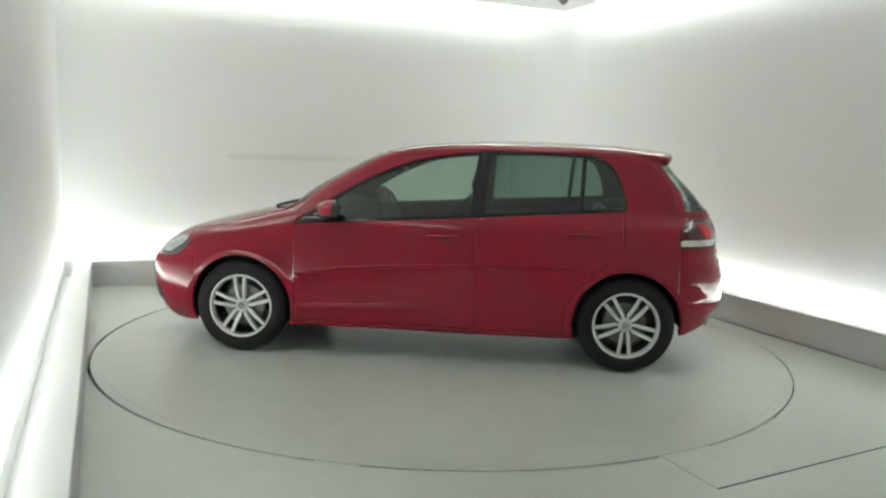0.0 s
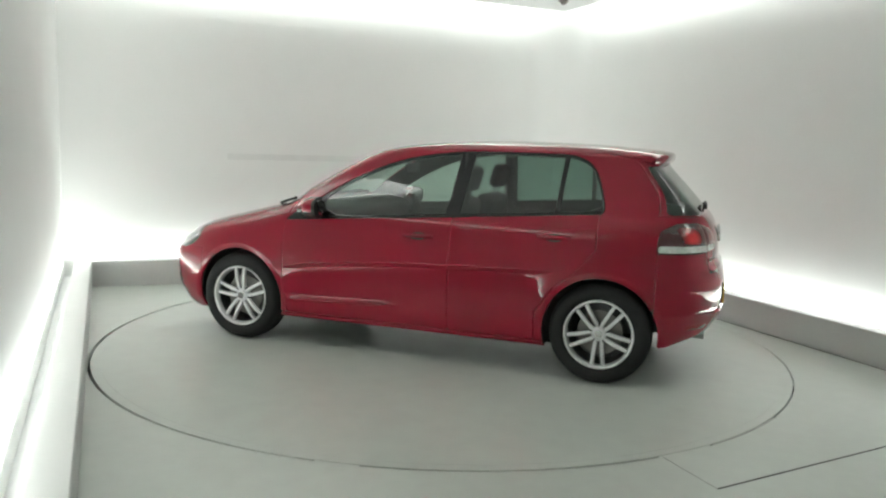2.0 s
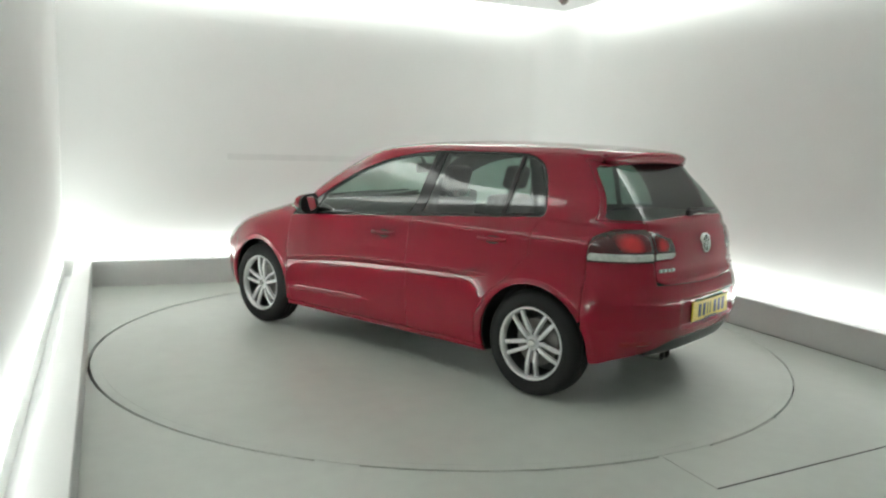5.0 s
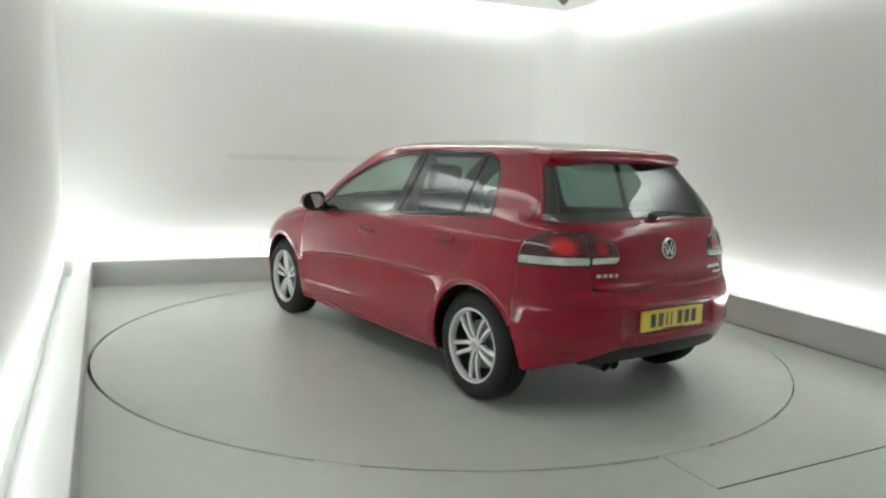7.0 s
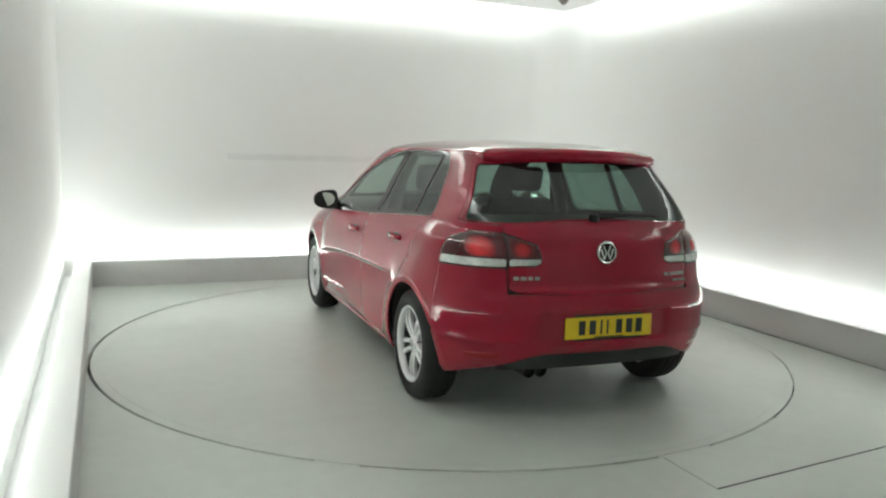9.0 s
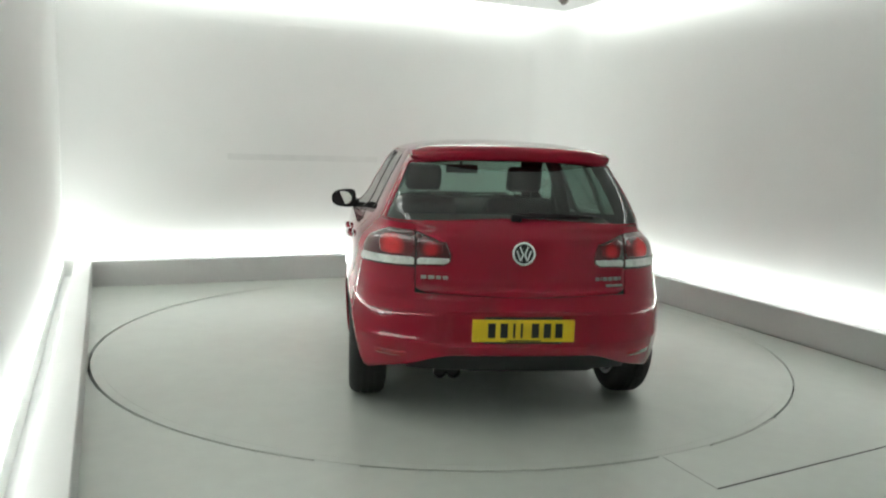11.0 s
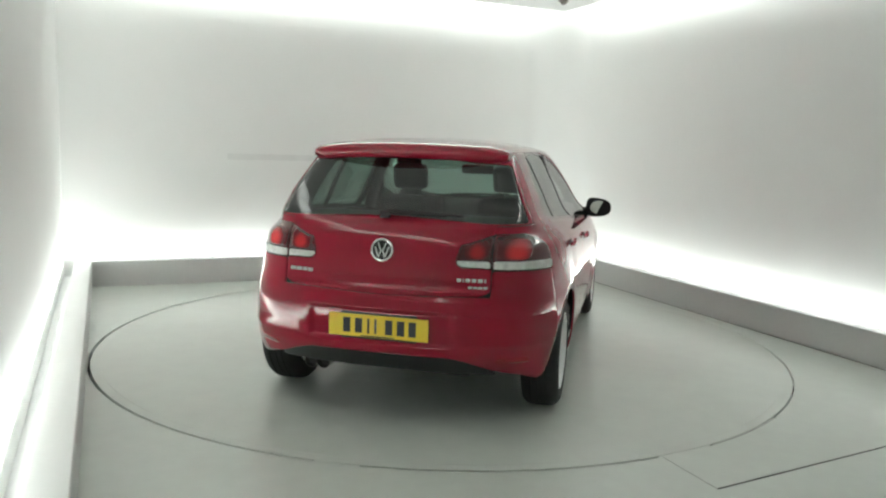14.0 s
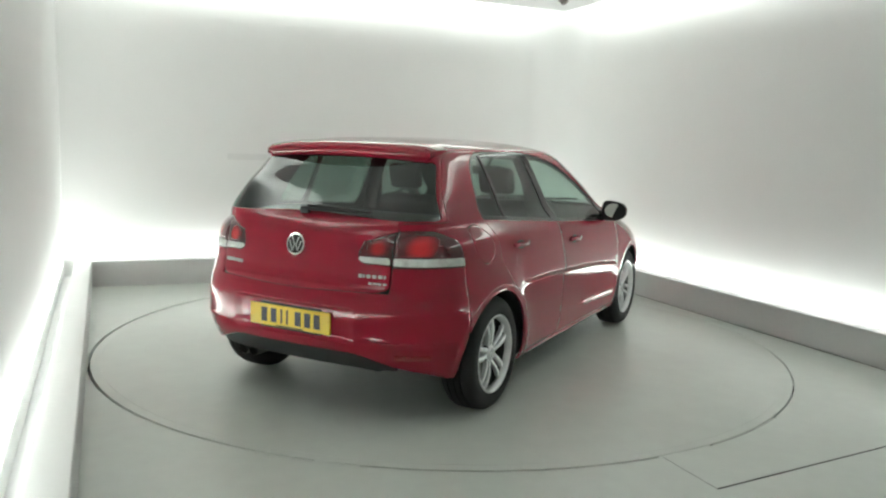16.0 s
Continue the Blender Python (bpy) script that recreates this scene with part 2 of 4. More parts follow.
structure("floor", floor_mesh(), FLOOR, "smooth grey painted floor round the turntable")
structure("pit_floor", box(-2.6, 2.6, -2.6, 2.6, -0.16, -0.08), JOINT, "dark pit below the turntable rim")
for name, b, lab in (("wall_left", (WL - 0.12, WL, WF - 0.12, WB, 0.0, TOP), "plain white painted studio wall"),
                     ("wall_back", (WL - 0.12, WR + 0.12, WB, WB + 0.12, 0.0, TOP), "white painted studio wall with a faint level band"),
                     ("wall_right", (WR, WR + 0.12, WF - 0.12, WB, 0.0, TOP), "plain white painted studio wall"),
                     ("wall_front", (WL, WR, WF - 0.12, WF, 0.0, TOP), "plain white painted wall")):
    structure(name, box(*b), WALL, lab)
structure("ceiling", box(WL - 0.12, WR + 0.12, WF - 0.12, WB + 0.12, TOP, TOP + 0.12), CEILING, "white ceiling above the light cove")
structure("ceiling_raft", box(LEFT, RIGHT, FRONT + 0.3, BACK, CEIL, CEIL + 0.08, 0.006), CEILING, "flat white ceiling panel with a lit cove round it")
for name, b in (("kerb_left", (LEFT - KERB_T, LEFT, WF, BACK + KERB_T, 0, KERB_H)),
                ("kerb_back", (LEFT, RIGHT, BACK, BACK + KERB_T, 0, KERB_H)),
                ("kerb_right", (RIGHT, RIGHT + KERB_T, WF, BACK + KERB_T, 0, KERB_H))):
    structure(name, box(*b, 0.006), KERB, "low pale painted kerb before the lit cove")
    # whiter sheet on the kerb top: the cove light's glare put into colour
    x0, x1, y0, y1 = b[:4]
    structure(name.replace("kerb", "kerb_lit_top"), box(x0, x1 - (0.006 if x1 == LEFT else 0), y0 + (0.006 if y0 == BACK else 0), y1, KERB_H - 0.002, KERB_H + 0.004, 0.001), WALL, "whiter sheet that paints the lit top of the kerb")


def groove(name, x0, y0, x1, y1, width, mat, label):
    d = Vector((x1 - x0, y1 - y0, 0)).normalized()
    n = Vector((-d.y, d.x, 0)) * width / 2
    bm = bmesh.new()
    a, b = Vector((x0, y0, 0)), Vector((x1, y1, 0))
    low = [bm.verts.new(q + Vector((0, 0, -0.004))) for q in (a - n, b - n, b + n, a + n)]
    top = [bm.verts.new(q + Vector((0, 0, 0.0015))) for q in (a - n, b - n, b + n, a + n)]
    bm.faces.new(low)
    bm.faces.new(top)
    for k in range(4):
        bm.faces.new((low[k], low[(k + 1) % 4], top[(k + 1) % 4], top[k]))
    return structure(name, bm, mat, label)


groove("floor_joint_1", 0.10, -2.819, RIGHT, -2.60, 0.009, GREYJOINT, "thin dark joint strip in the grey floor")
groove("floor_joint_2", 0.10, -2.45, 0.10, -2.819, 0.0025, PALEJOINT, "thin dark joint strip in the grey floor")
groove("floor_joint_3", RIGHT - 0.006, -4.5, RIGHT - 0.006, BACK - 0.4, 0.010, DIRT, "dirty joint along the foot of the kerb")


def slot_filler(name, a0, a1, mat, label, inner=0.0015):
    """An arc of old filler that closes part of the slot round the turntable."""
    bm = bmesh.new()
    n = max(4, int((a1 - a0) / 2))
    rows = []
    for k in range(n + 1):
        a = radians(a0 + (a1 - a0) * k / n)
        rows.append([bm.verts.new((r * math.cos(a), r * math.sin(a), z)) for r, z in ((DISC_R + inner, -0.03), (DISC_R + inner, -0.001), (DISC_R + SLOT - 0.0005, -0.001), (DISC_R + SLOT - 0.0005, -0.03))])
    for p, q in zip(rows, rows[1:]):
        for i in range(4):
            bm.faces.new((p[i], p[(i + 1) % 4], q[(i + 1) % 4], q[i]))
    bm.faces.new(rows[0])
    bm.faces.new(rows[-1])
    return structure(name, bm, mat, label)


slot_filler("slot_filler_1", 62, 113, FLOOR, "grey paint that closes the turntable slot")
slot_filler("slot_filler_2", -127, -122, FLOOR, "grey paint that closes the turntable slot")
slot_filler("slot_filler_3", -88, -80, FLOOR, "grey paint that closes the turntable slot")
slot_filler("slot_filler_4", -79.5, -64, PALEJOINT, "worn pale filler in the turntable slot")
slot_filler("slot_filler_5", -63.5, 35, FLOOR, "grey paint that narrows the turntable slot", 0.009)
# faint level band on the back wall: a thin strip, greyer than the paint
structure("wall_band", box(-1.16, 0.45, WB - 0.0015, WB + 0.01, 1.222, 1.284, 0.001), GREYBAND, "thin pale grey level strip on the wall")


def corner_cove(cx, cy, r, a0, label):
    """A rounded corner between two walls."""
    bm = bmesh.new()
    n = 24
    low, top = [], []
    for k in range(n + 1):
        a = a0 + math.pi / 2 * k / n
        low.append(bm.verts.new((cx + r * math.cos(a), cy + r * math.sin(a), 0.07)))
        top.append(bm.verts.new((cx + r * math.cos(a), cy + r * math.sin(a), TOP)))
    o = a0 + math.pi / 4
    far = [bm.verts.new((cx + r * 1.4142 * math.cos(o), cy + r * 1.4142 * math.sin(o), z)) for z in (0.07, TOP)]
    for k in range(n):
        bm.faces.new((low[k], low[k + 1], top[k + 1], top[k]))
    bm.faces.new(low[::-1] + [far[0]])
    bm.faces.new(top + [far[1]])
    return structure("wall_corner", bm, WALL, label, smooth=True)


corner_cove(WR - 0.5, WB - 0.5, 0.498, 0.0, "white rounded corner of the studio wall")
structure("trough_strip", box(LEFT - KERB_T - 0.004, LEFT - KERB_T + 0.004, -2.4, 1.7, KERB_H - 0.004, KERB_H + 0.003), KERB, "thin grey edge strip on the kerb")
for nm, bb in (("light_channel_left", (WL, LEFT - KERB_T, WF, WB, 0.0, 0.07)), ("light_channel_back", (LEFT - KERB_T, RIGHT + KERB_T, BACK + KERB_T, WB, 0.0, 0.07)), ("light_channel_right", (RIGHT + KERB_T, WR, WF, WB, 0.0, 0.07))):
    structure(nm, box(*bb), PLASTIC, "white channel that holds the cove light strip")

detector = tagged(new("ceiling_detector"), "small grey round detector under the ceiling corner", "detector")
part("base", lathe([(0.001, 0.0), (0.05, 0.0), (0.055, -0.012), (0.05, -0.02), (0.001, -0.02)], 24, "z"), SENSOR, detector)
part("sensor_head", lathe([(0.001, -0.02), (0.032, -0.02), (0.03, -0.04), (0.018, -0.048), (0.001, -0.05)], 24, "z"), SENSOR, detector)
detector.matrix_world = ROOM @ Matrix.Translation((2.21, 2.115, CEIL))

# ---- the car's body: one smooth hull, cut into panels ----
def pchip(xs, ys):
    """A smooth curve through a few values that doesn't overshoot."""
    xs, ys = np.array(xs, float), np.array(ys, float)
    h, d = np.diff(xs), np.diff(ys) / np.diff(xs)
    m = np.zeros(len(xs))
    for k in range(1, len(xs) - 1):
        if d[k - 1] * d[k] > 0:
            w1, w2 = 2 * h[k] + h[k - 1], h[k] + 2 * h[k - 1]
            m[k] = (w1 + w2) / (w1 / d[k - 1] + w2 / d[k])
    m[0], m[-1] = d[0], d[-1]

    def value(x):
        x = np.clip(np.asarray(x, float), xs[0], xs[-1])
        k = np.clip(np.searchsorted(xs, x) - 1, 0, len(xs) - 2)
        t = (x - xs[k]) / h[k]
        return ((1 + 2 * t) * (1 - t) ** 2 * ys[k] + t * (1 - t) ** 2 * h[k] * m[k] + t * t * (3 - 2 * t) * ys[k + 1] + t * t * (t - 1) * h[k] * m[k + 1])
    return value


APEX_X, APEX_Z = -0.62, 1.490
# how far nose and tail reach at each height, on the centre line
NOSE = pchip([0.15, 0.24, 0.40, 0.56, 0.66, 0.74, 0.80, 0.86, 0.91, 0.96, 1.005, 1.10, 1.20, 1.30, 1.38, 1.42, 1.455, 1.475, 1.490],
             [1.96, 2.04, 2.10, 2.11, 2.04, 1.935, 1.825, 1.63, 1.43, 1.23, 1.06, 0.93, 0.77, 0.59, 0.42, 0.26, 0.01, -0.26, APEX_X])
TAIL = pchip([0.15, 0.27, 0.36, 0.46, 0.60, 0.67, 0.70, 0.725, 0.80, 0.90, 0.98, 1.03, 1.07, 1.20, 1.32, 1.375, 1.41, 1.44, 1.465, 1.48, 1.490],
             [-1.72, -1.90, -1.965, -2.003, -2.006, -1.988, -1.974, -1.964, -1.948, -1.935, -1.91, -1.875, -1.83, -1.71, -1.595, -1.555, -1.525, -1.47, -1.35, -1.10, APEX_X])
HALF = pchip([0.15, 0.22, 0.31, 0.375, 0.45, 0.55, 0.64, 0.72, 0.80, 0.88, 0.93, 0.955, 0.99, 1.04, 1.20, 1.30, 1.37, 1.41, 1.44, 1.465, 1.48, 1.490],
             [0.80, 0.842, 0.862, 0.868, 0.873, 0.878, 0.879, 0.875, 0.866, 0.854, 0.841, 0.829, 0.795, 0.745, 0.665, 0.615, 0.578, 0.548, 0.49, 0.38, 0.25, 0.0])
SWAGE = pchip([-1.05, -0.89, -0.50, 0.08, 0.60, 0.877, 0.98], [0.690, 0.692, 0.684, 0.660, 0.620, 0.578, 0.540])   # height of the crease along the doors
PF, QF = pchip([0.15, 0.70, 0.90, 1.05, 1.40, 1.490], [8, 8, 6.5, 9, 10, 5]), pchip([0.15, 0.70, 0.95, 1.05, 1.40, 1.490], [3.4, 3.4, 3.6, 4.6, 5.0, 3.0])
PR, QR = pchip([0.15, 0.70, 1.0, 1.10, 1.35, 1.45, 1.490], [8.5, 8.5, 8.5, 11, 14, 8, 4]), pchip([0.15, 0.70, 1.0, 1.10, 1.35, 1.45, 1.490], [3.0, 2.9, 3.4, 7.5, 10.0, 5.0, 2.6])
MID = pchip([0.15, 1.05, 1.35, 1.44, 1.490], [-0.2, -0.2, -0.45, -0.6, APEX_X])
WHEEL_X, WHEEL_R, TRACK = 1.289, 0.316, 0.760
ARCH_R = 0.352


def smoothstep(a, b, x):
    t = np.clip((x - a) / (b - a), 0, 1)
    return t * t * (3 - 2 * t)


def hull():
    """Points of the hull on a grid: rows by height, columns round the plan from the nose over the left side to the tail and back."""
    z = np.concatenate([np.arange(0.15, 0.29, 0.02), np.arange(0.29, 0.42, 0.008), np.arange(0.42, 0.54, 0.012), np.arange(0.54, 0.70, 0.0045), np.arange(0.70, 0.74, 0.0075), np.arange(0.74, 1.06, 0.0075), np.arange(1.06, 1.36, 0.02), APEX_Z - 0.128 * (1 - np.arange(0, 36) / 36.0) ** 2, [APEX_Z]])
    cols, dense = 320, 1500
    rows = []
    for h in z:
        xm, xf, xr, b = float(MID(h)), float(NOSE(h)), float(TAIL(h)), max(float(HALF(h)), 1e-4)
        phi = np.linspace(0, math.pi, dense)
        c, s = np.cos(phi), np.sin(phi)
        p, q = np.where(c > 0, float(PF(h)), float(PR(h))), np.where(c > 0, float(QF(h)), float(QR(h)))
        x = xm + np.where(c > 0, max(xf - xm, 1e-4), max(xm - xr, 1e-4)) * np.sign(c) * np.abs(c) ** (2 / p)
        y = b * np.abs(s) ** (2 / q)
        arc = np.concatenate([[0], np.cumsum(np.hypot(np.diff(x), np.diff(y)))])
        want = np.linspace(0, arc[-1], cols + 1)
        xx, yy = np.interp(want, arc, x), np.interp(want, arc, y)
        xx, yy = np.concatenate([xx, xx[-2:0:-1]]), np.concatenate([yy, -yy[-2:0:-1]])
        rows.append(np.stack([xx, yy, np.full_like(xx, h)], 1))
    g = np.array(rows)
    n = np.cross(np.roll(g, -1, 1) - np.roll(g, 1, 1), np.gradient(g, axis=0))
    n /= np.linalg.norm(n, axis=2, keepdims=True) + 1e-12
    if n[20, 66, 1] < 0:
        n = -n
    x, y, zz = g[..., 0], g[..., 1], g[..., 2]
    side = smoothstep(0.55, 0.75, np.abs(y))

    def crease(d, above=0.07, below=0.03, keep=0.45):
        """A fold at d = 0: a soft shoulder above it, a quick tuck below."""
        soft = min(0.007, below * 0.5)
        return np.where(d > 0, np.exp(-(np.sqrt(d * d + soft * soft) - soft) / above), 1 - (1 - keep) * smoothstep(0, below, -d))

    # the fold along the doors runs into the flared wheel arches
    flare = crease(zz - SWAGE(x), 0.105, 0.036, 0.05) * smoothstep(-1.10, -0.78, x) * smoothstep(1.03, 0.76, x)
    for wx in (WHEEL_X, -WHEEL_X):
        r = np.hypot(x - wx, zz - WHEEL_R)
        lip = crease(r - ARCH_R - 0.034, 0.060, 0.022, 0.80) * smoothstep(0.15, 0.30, zz) * (r < 0.62)
        flare = np.maximum(flare, lip)
    move = side * 0.0165 * flare
    # short swage low on the front door
    low = 0.336 + 0.040 * (0.85 - x)
    move += side * 0.0110 * crease(zz - low, 0.014, 0.012, 0.0) * smoothstep(0.90, 0.80, x) * smoothstep(0.0, 0.25, x)
    rear = (x < -1.55)
    wide = np.abs(y)
    # a fold in the bumper over the reflectors
    move += rear * smoothstep(-1.60, -1.75, x) * 0.006 * crease(zz - 0.462, 0.030, 0.016, 0.0) * smoothstep(0.36, 0.50, wide)
    # hollow for the number plate
    move -= rear * 0.013 * smoothstep(0.395, 0.350, wide) * smoothstep(0.446, 0.460, zz) * smoothstep(0.628, 0.608, zz)
    # lip and hollow along the bottom of the tailgate
    move += rear * 0.007 * np.exp(-((zz - 0.722) / 0.014) ** 2) * smoothstep(0.56, 0.50, wide)
    move -= rear * 0.004 * np.exp(-((zz - 0.775) / 0.03) ** 2) * smoothstep(0.60, 0.45, wide)
    g = g + n * move[..., None]
    return g, n


HULL, NORMAL = hull()
HX, HY, HZ = HULL[..., 0], HULL[..., 1], HULL[..., 2]


def cut(field, sink=0.0, points=None):
    """The part of the hull where the field is above zero, as a bmesh; sink moves it inwards."""
    g = (HULL if points is None else points) - NORMAL * sink
    rows, cols = field.shape
    bm = bmesh.new()
    made = {}

    def corner(i, j):
        key = (i, j)
        if key not in made:
            made[key] = bm.verts.new(g[i, j])
        return made[key]

    def between(a, b):
        key = (min(a, b), max(a, b))
        if key not in made:
            fa, fb = field[key[0]], field[key[1]]
            t = min(max(fa / (fa - fb), 0.02), 0.98)
            made[key] = bm.verts.new(g[key[0]] * (1 - t) + g[key[1]] * t)
        return made[key]

    inside = field > 0
    any_in = inside[:-1] | inside[1:]
    any_in = any_in | np.roll(any_in, -1, 1)
    for i, j in zip(*np.nonzero(any_in)):
        k = (j + 1) % cols
        loop = [(i, j), (i, k), (i + 1, k), (i + 1, j)]
        out = []
        for a, b in zip(loop, loop[1:] + loop[:1]):
            if inside[a]:
                out.append(corner(*a))
            if inside[a] != inside[b]:
                out.append(between(a, b))
        if len(out) >= 3:
            try:
                bm.faces.new(out)
            except ValueError:
                pass
    bmesh.ops.remove_doubles(bm, verts=bm.verts, dist=0.0004)
    return bm


def polygon(px, pz, outline):
    """Distance to an outline, above zero inside it."""
    best = np.full(px.shape, 1e9)
    odd = np.zeros(px.shape, bool)
    n = len(outline)
    for k in range(n):
        (ax, az), (bx, bz) = outline[k], outline[(k + 1) % n]
        dx, dz = bx - ax, bz - az
        t = np.clip(((px - ax) * dx + (pz - az) * dz) / (dx * dx + dz * dz), 0, 1)
        best = np.minimum(best, np.hypot(px - ax - t * dx, pz - az - t * dz))
        cross = (az > pz) != (bz > pz)
        odd ^= cross & (px < ax + (pz - az) * dx / (dz if abs(dz) > 1e-9 else 1e-9))
    return np.where(odd, best, -best)


def rounded(outline, times=2):
    """Corners cut twice, so that an outline turns softly."""
    pts = [Vector(q) for q in outline]
    for _ in range(times):
        out = []
        for k, a in enumerate(pts):
            b = pts[(k + 1) % len(pts)]
            out += [a.lerp(b, 0.22), a.lerp(b, 0.78)]
        pts = out
    return [tuple(q) for q in pts]


def all_of(*fields):
    return np.minimum.reduce(np.broadcast_arrays(*fields))


def any_of(*fields):
    return np.maximum.reduce(np.broadcast_arrays(*fields))


LEFT_SIDE, RIGHT_SIDE = HY - 0.30, -HY - 0.30
ABSY = np.abs(HY)
SIDE = ABSY - 0.30
arch_front = np.hypot(HX - WHEEL_X, HZ - WHEEL_R) - ARCH_R
arch_rear = np.hypot(HX + WHEEL_X, HZ - WHEEL_R) - ARCH_R
ARCHES = all_of(any_of(arch_front, 0.55 - ABSY), any_of(arch_rear, 0.55 - ABSY))
SILL_Z = 0.205 - 0.03 * smoothstep(1.5, 1.75, HX) + 0.045 * smoothstep(-1.5, -1.66, HX) + 0.05 * smoothstep(-1.66, -1.88, HX)
ABOVE = HZ - SILL_Z
GAPW = 0.0008

# side windows: the whole black-framed band, and the panes in it
DLO = rounded([(0.925, 0.893), (0.87, 0.897), (0.60, 0.917), (0.0, 0.957), (-0.6, 1.000), (-1.215, 1.043), (-1.262, 1.048), (-1.268, 1.095), (-1.240, 1.20), (-1.200, 1.30), (-1.150, 1.362), (-1.06, 1.402), (-0.95, 1.415),
               (-0.55, 1.421), (-0.18, 1.400), (0.14, 1.342), (0.40, 1.240), (0.62, 1.115), (0.80, 0.995), (0.90, 0.920)])
band = all_of(polygon(HX, HZ, DLO), SIDE)
belt = 0.957 - 0.0703 * HX          # height of the window line along the car
pane_in = polygon(HX, HZ, DLO) - 0.016
pillar_b = -0.285 - 0.10 * (HZ - 1.0)
pane_front = all_of(pane_in, 0.66 - HX, HX - (pillar_b + 0.045), HZ - belt - 0.022)
pane_rear = all_of(pane_in, pillar_b - 0.05 - HX, HX - (-0.955 - 0.06 * (HZ - 1.0)), HZ - belt - 0.022)
pane_quarter = all_of(pane_in, (-0.985 - 0.06 * (HZ - 1.0)) - HX, HZ - belt - 0.022)
PANES = any_of(pane_front, pane_rear, pane_quarter)

# glass at the back and front
rear_half = 0.692 - (HZ - 1.066) * 0.45
rear_glass = all_of(-1.40 - HX, HZ - 1.080 + 0.018 * smoothstep(0, 0.6, ABSY), 1.374 - 0.02 * smoothstep(0.2, 0.55, ABSY) - HZ, rear_half - ABSY)
screen_half = 0.655 - (HZ - 1.02) * 0.40
windscreen = all_of(HX - 0.15, HZ - 1.015, 1.388 - HZ, screen_half - ABSY)

# rear lamps
lamp_top = 1.014 - 0.055 * smoothstep(0.58, 0.38, ABSY) - 0.5 * np.clip(HX + 1.70, 0, 1)
lamp_front = -1.603 - 3.0 * np.clip(HZ - 0.90, 0, 1) ** 2 - HX
lamp_inner = ABSY - 0.372 - 1.2 * np.clip(0.868 - HZ, 0, 1) - 0.35 * np.clip(HZ - 0.90, 0, 1)
lamp = all_of(-1.45 - HX, lamp_front, HZ - 0.836 - 0.010 * smoothstep(0.62, 0.45, ABSY), lamp_top - HZ, lamp_inner)
lamp = all_of(lamp, 0.95 - ABSY)

# shut lines
front_door = all_of(SIDE, 0.905 + 0.02 * np.sin((HZ - 0.3) * 4) - HX, HX + 0.305, HZ - 0.240, -band, belt + 0.03 - HZ)
rear_door = all_of(SIDE, -0.305 - HX, HZ - 0.240, arch_rear - 0.045, -band, HX - (-1.245 + 0.9 * np.clip(0.83 - HZ, 0, 0.4)), belt + 0.03 - HZ)
bumper_rear = all_of(-1.608 - HX, any_of(0.6945 + 0.012 * smoothstep(0.0, 0.5, ABSY) - HZ, all_of(0.833 - HZ, ABSY - 0.549)), ABOVE, ARCHES)
valance_top = 0.394 - 0.085 * smoothstep(0.34, 0.68, ABSY)
valance = all_of(-1.76 - HX, valance_top - HZ, 0.58 - ABSY, HZ - 0.300)
hatch_half = np.where(HZ < 1.05, 0.545 - 0.06 * smoothstep(0.735, 0.700, HZ), rear_half + 0.010)
tailgate = all_of(-1.42 - HX, HZ - 0.696 - 0.012 * smoothstep(0.0, 0.5, ABSY), 1.395 - HZ, hatch_half - ABSY)
bumper_front = all_of(HX - 1.62, 0.645 - HZ, ABOVE, ARCHES)
bonnet = all_of(HX - 1.02, HZ - (0.80 + 0.09 * smoothstep(1.75, 1.2, HX)), 1.012 - HZ, 0.735 - ABSY)
headlamp = all_of(polygon(HX, HZ, rounded([(1.725, 0.782), (1.672, 0.728), (1.735, 0.655), (1.86, 0.622), (2.06, 0.630), (2.06, 0.690), (1.87, 0.742)], 1)), ABSY - 0.42)
sill = all_of(SIDE, 0.236 - HZ, ABOVE, 0.95 - HX, HX + 1.05, ARCHES)
fuel_flap = all_of(-HY - 0.3, 0.100 - np.hypot(HX + 1.405, HZ - 0.93))

roof = all_of(HZ - 1.40, 0.545 - 0.25 * np.clip(HZ - 1.42, 0, 1) - ABSY, 0.35 - HX)
used = any_of(band, rear_glass, windscreen, lamp, front_door, rear_door, bumper_rear, tailgate, bumper_front, bonnet, headlamp, sill, fuel_flap, roof)
shell_red = all_of(ABOVE, ARCHES, -used)

car = tagged(new("car"), "glossy red five-door hatchback with silver alloy wheels on the turntable", "car")


def panel(name, field, mat, label="", thick=0.010, sink=0.0, parent=None, smooth=True):
    """A panel cut from the hull, with thickness."""
    bm = cut(field, sink)
    ob = part(name, bm, [mat, INNER], parent or car, label, smooth)
    if thick:
        s = ob.modifiers.new("thickness", "SOLIDIFY")
        s.thickness, s.offset, s.material_offset, s.material_offset_rim = thick, -1.0, 1, 0
    return ob


def shrink(f, gap=GAPW):
    """Draws a field's edge in by a true distance along the surface."""
    du = np.linalg.norm(np.roll(HULL, -1, 1) - np.roll(HULL, 1, 1), axis=2) + 1e-6
    dv = np.linalg.norm(np.gradient(HULL, axis=0), axis=2) * 2 + 1e-6
    gu, gv = (np.roll(f, -1, 1) - np.roll(f, 1, 1)) / du, 2 * np.gradient(f, axis=0) / dv
    return f - gap * np.clip(np.hypot(gu, gv), 0.05, 1.5)


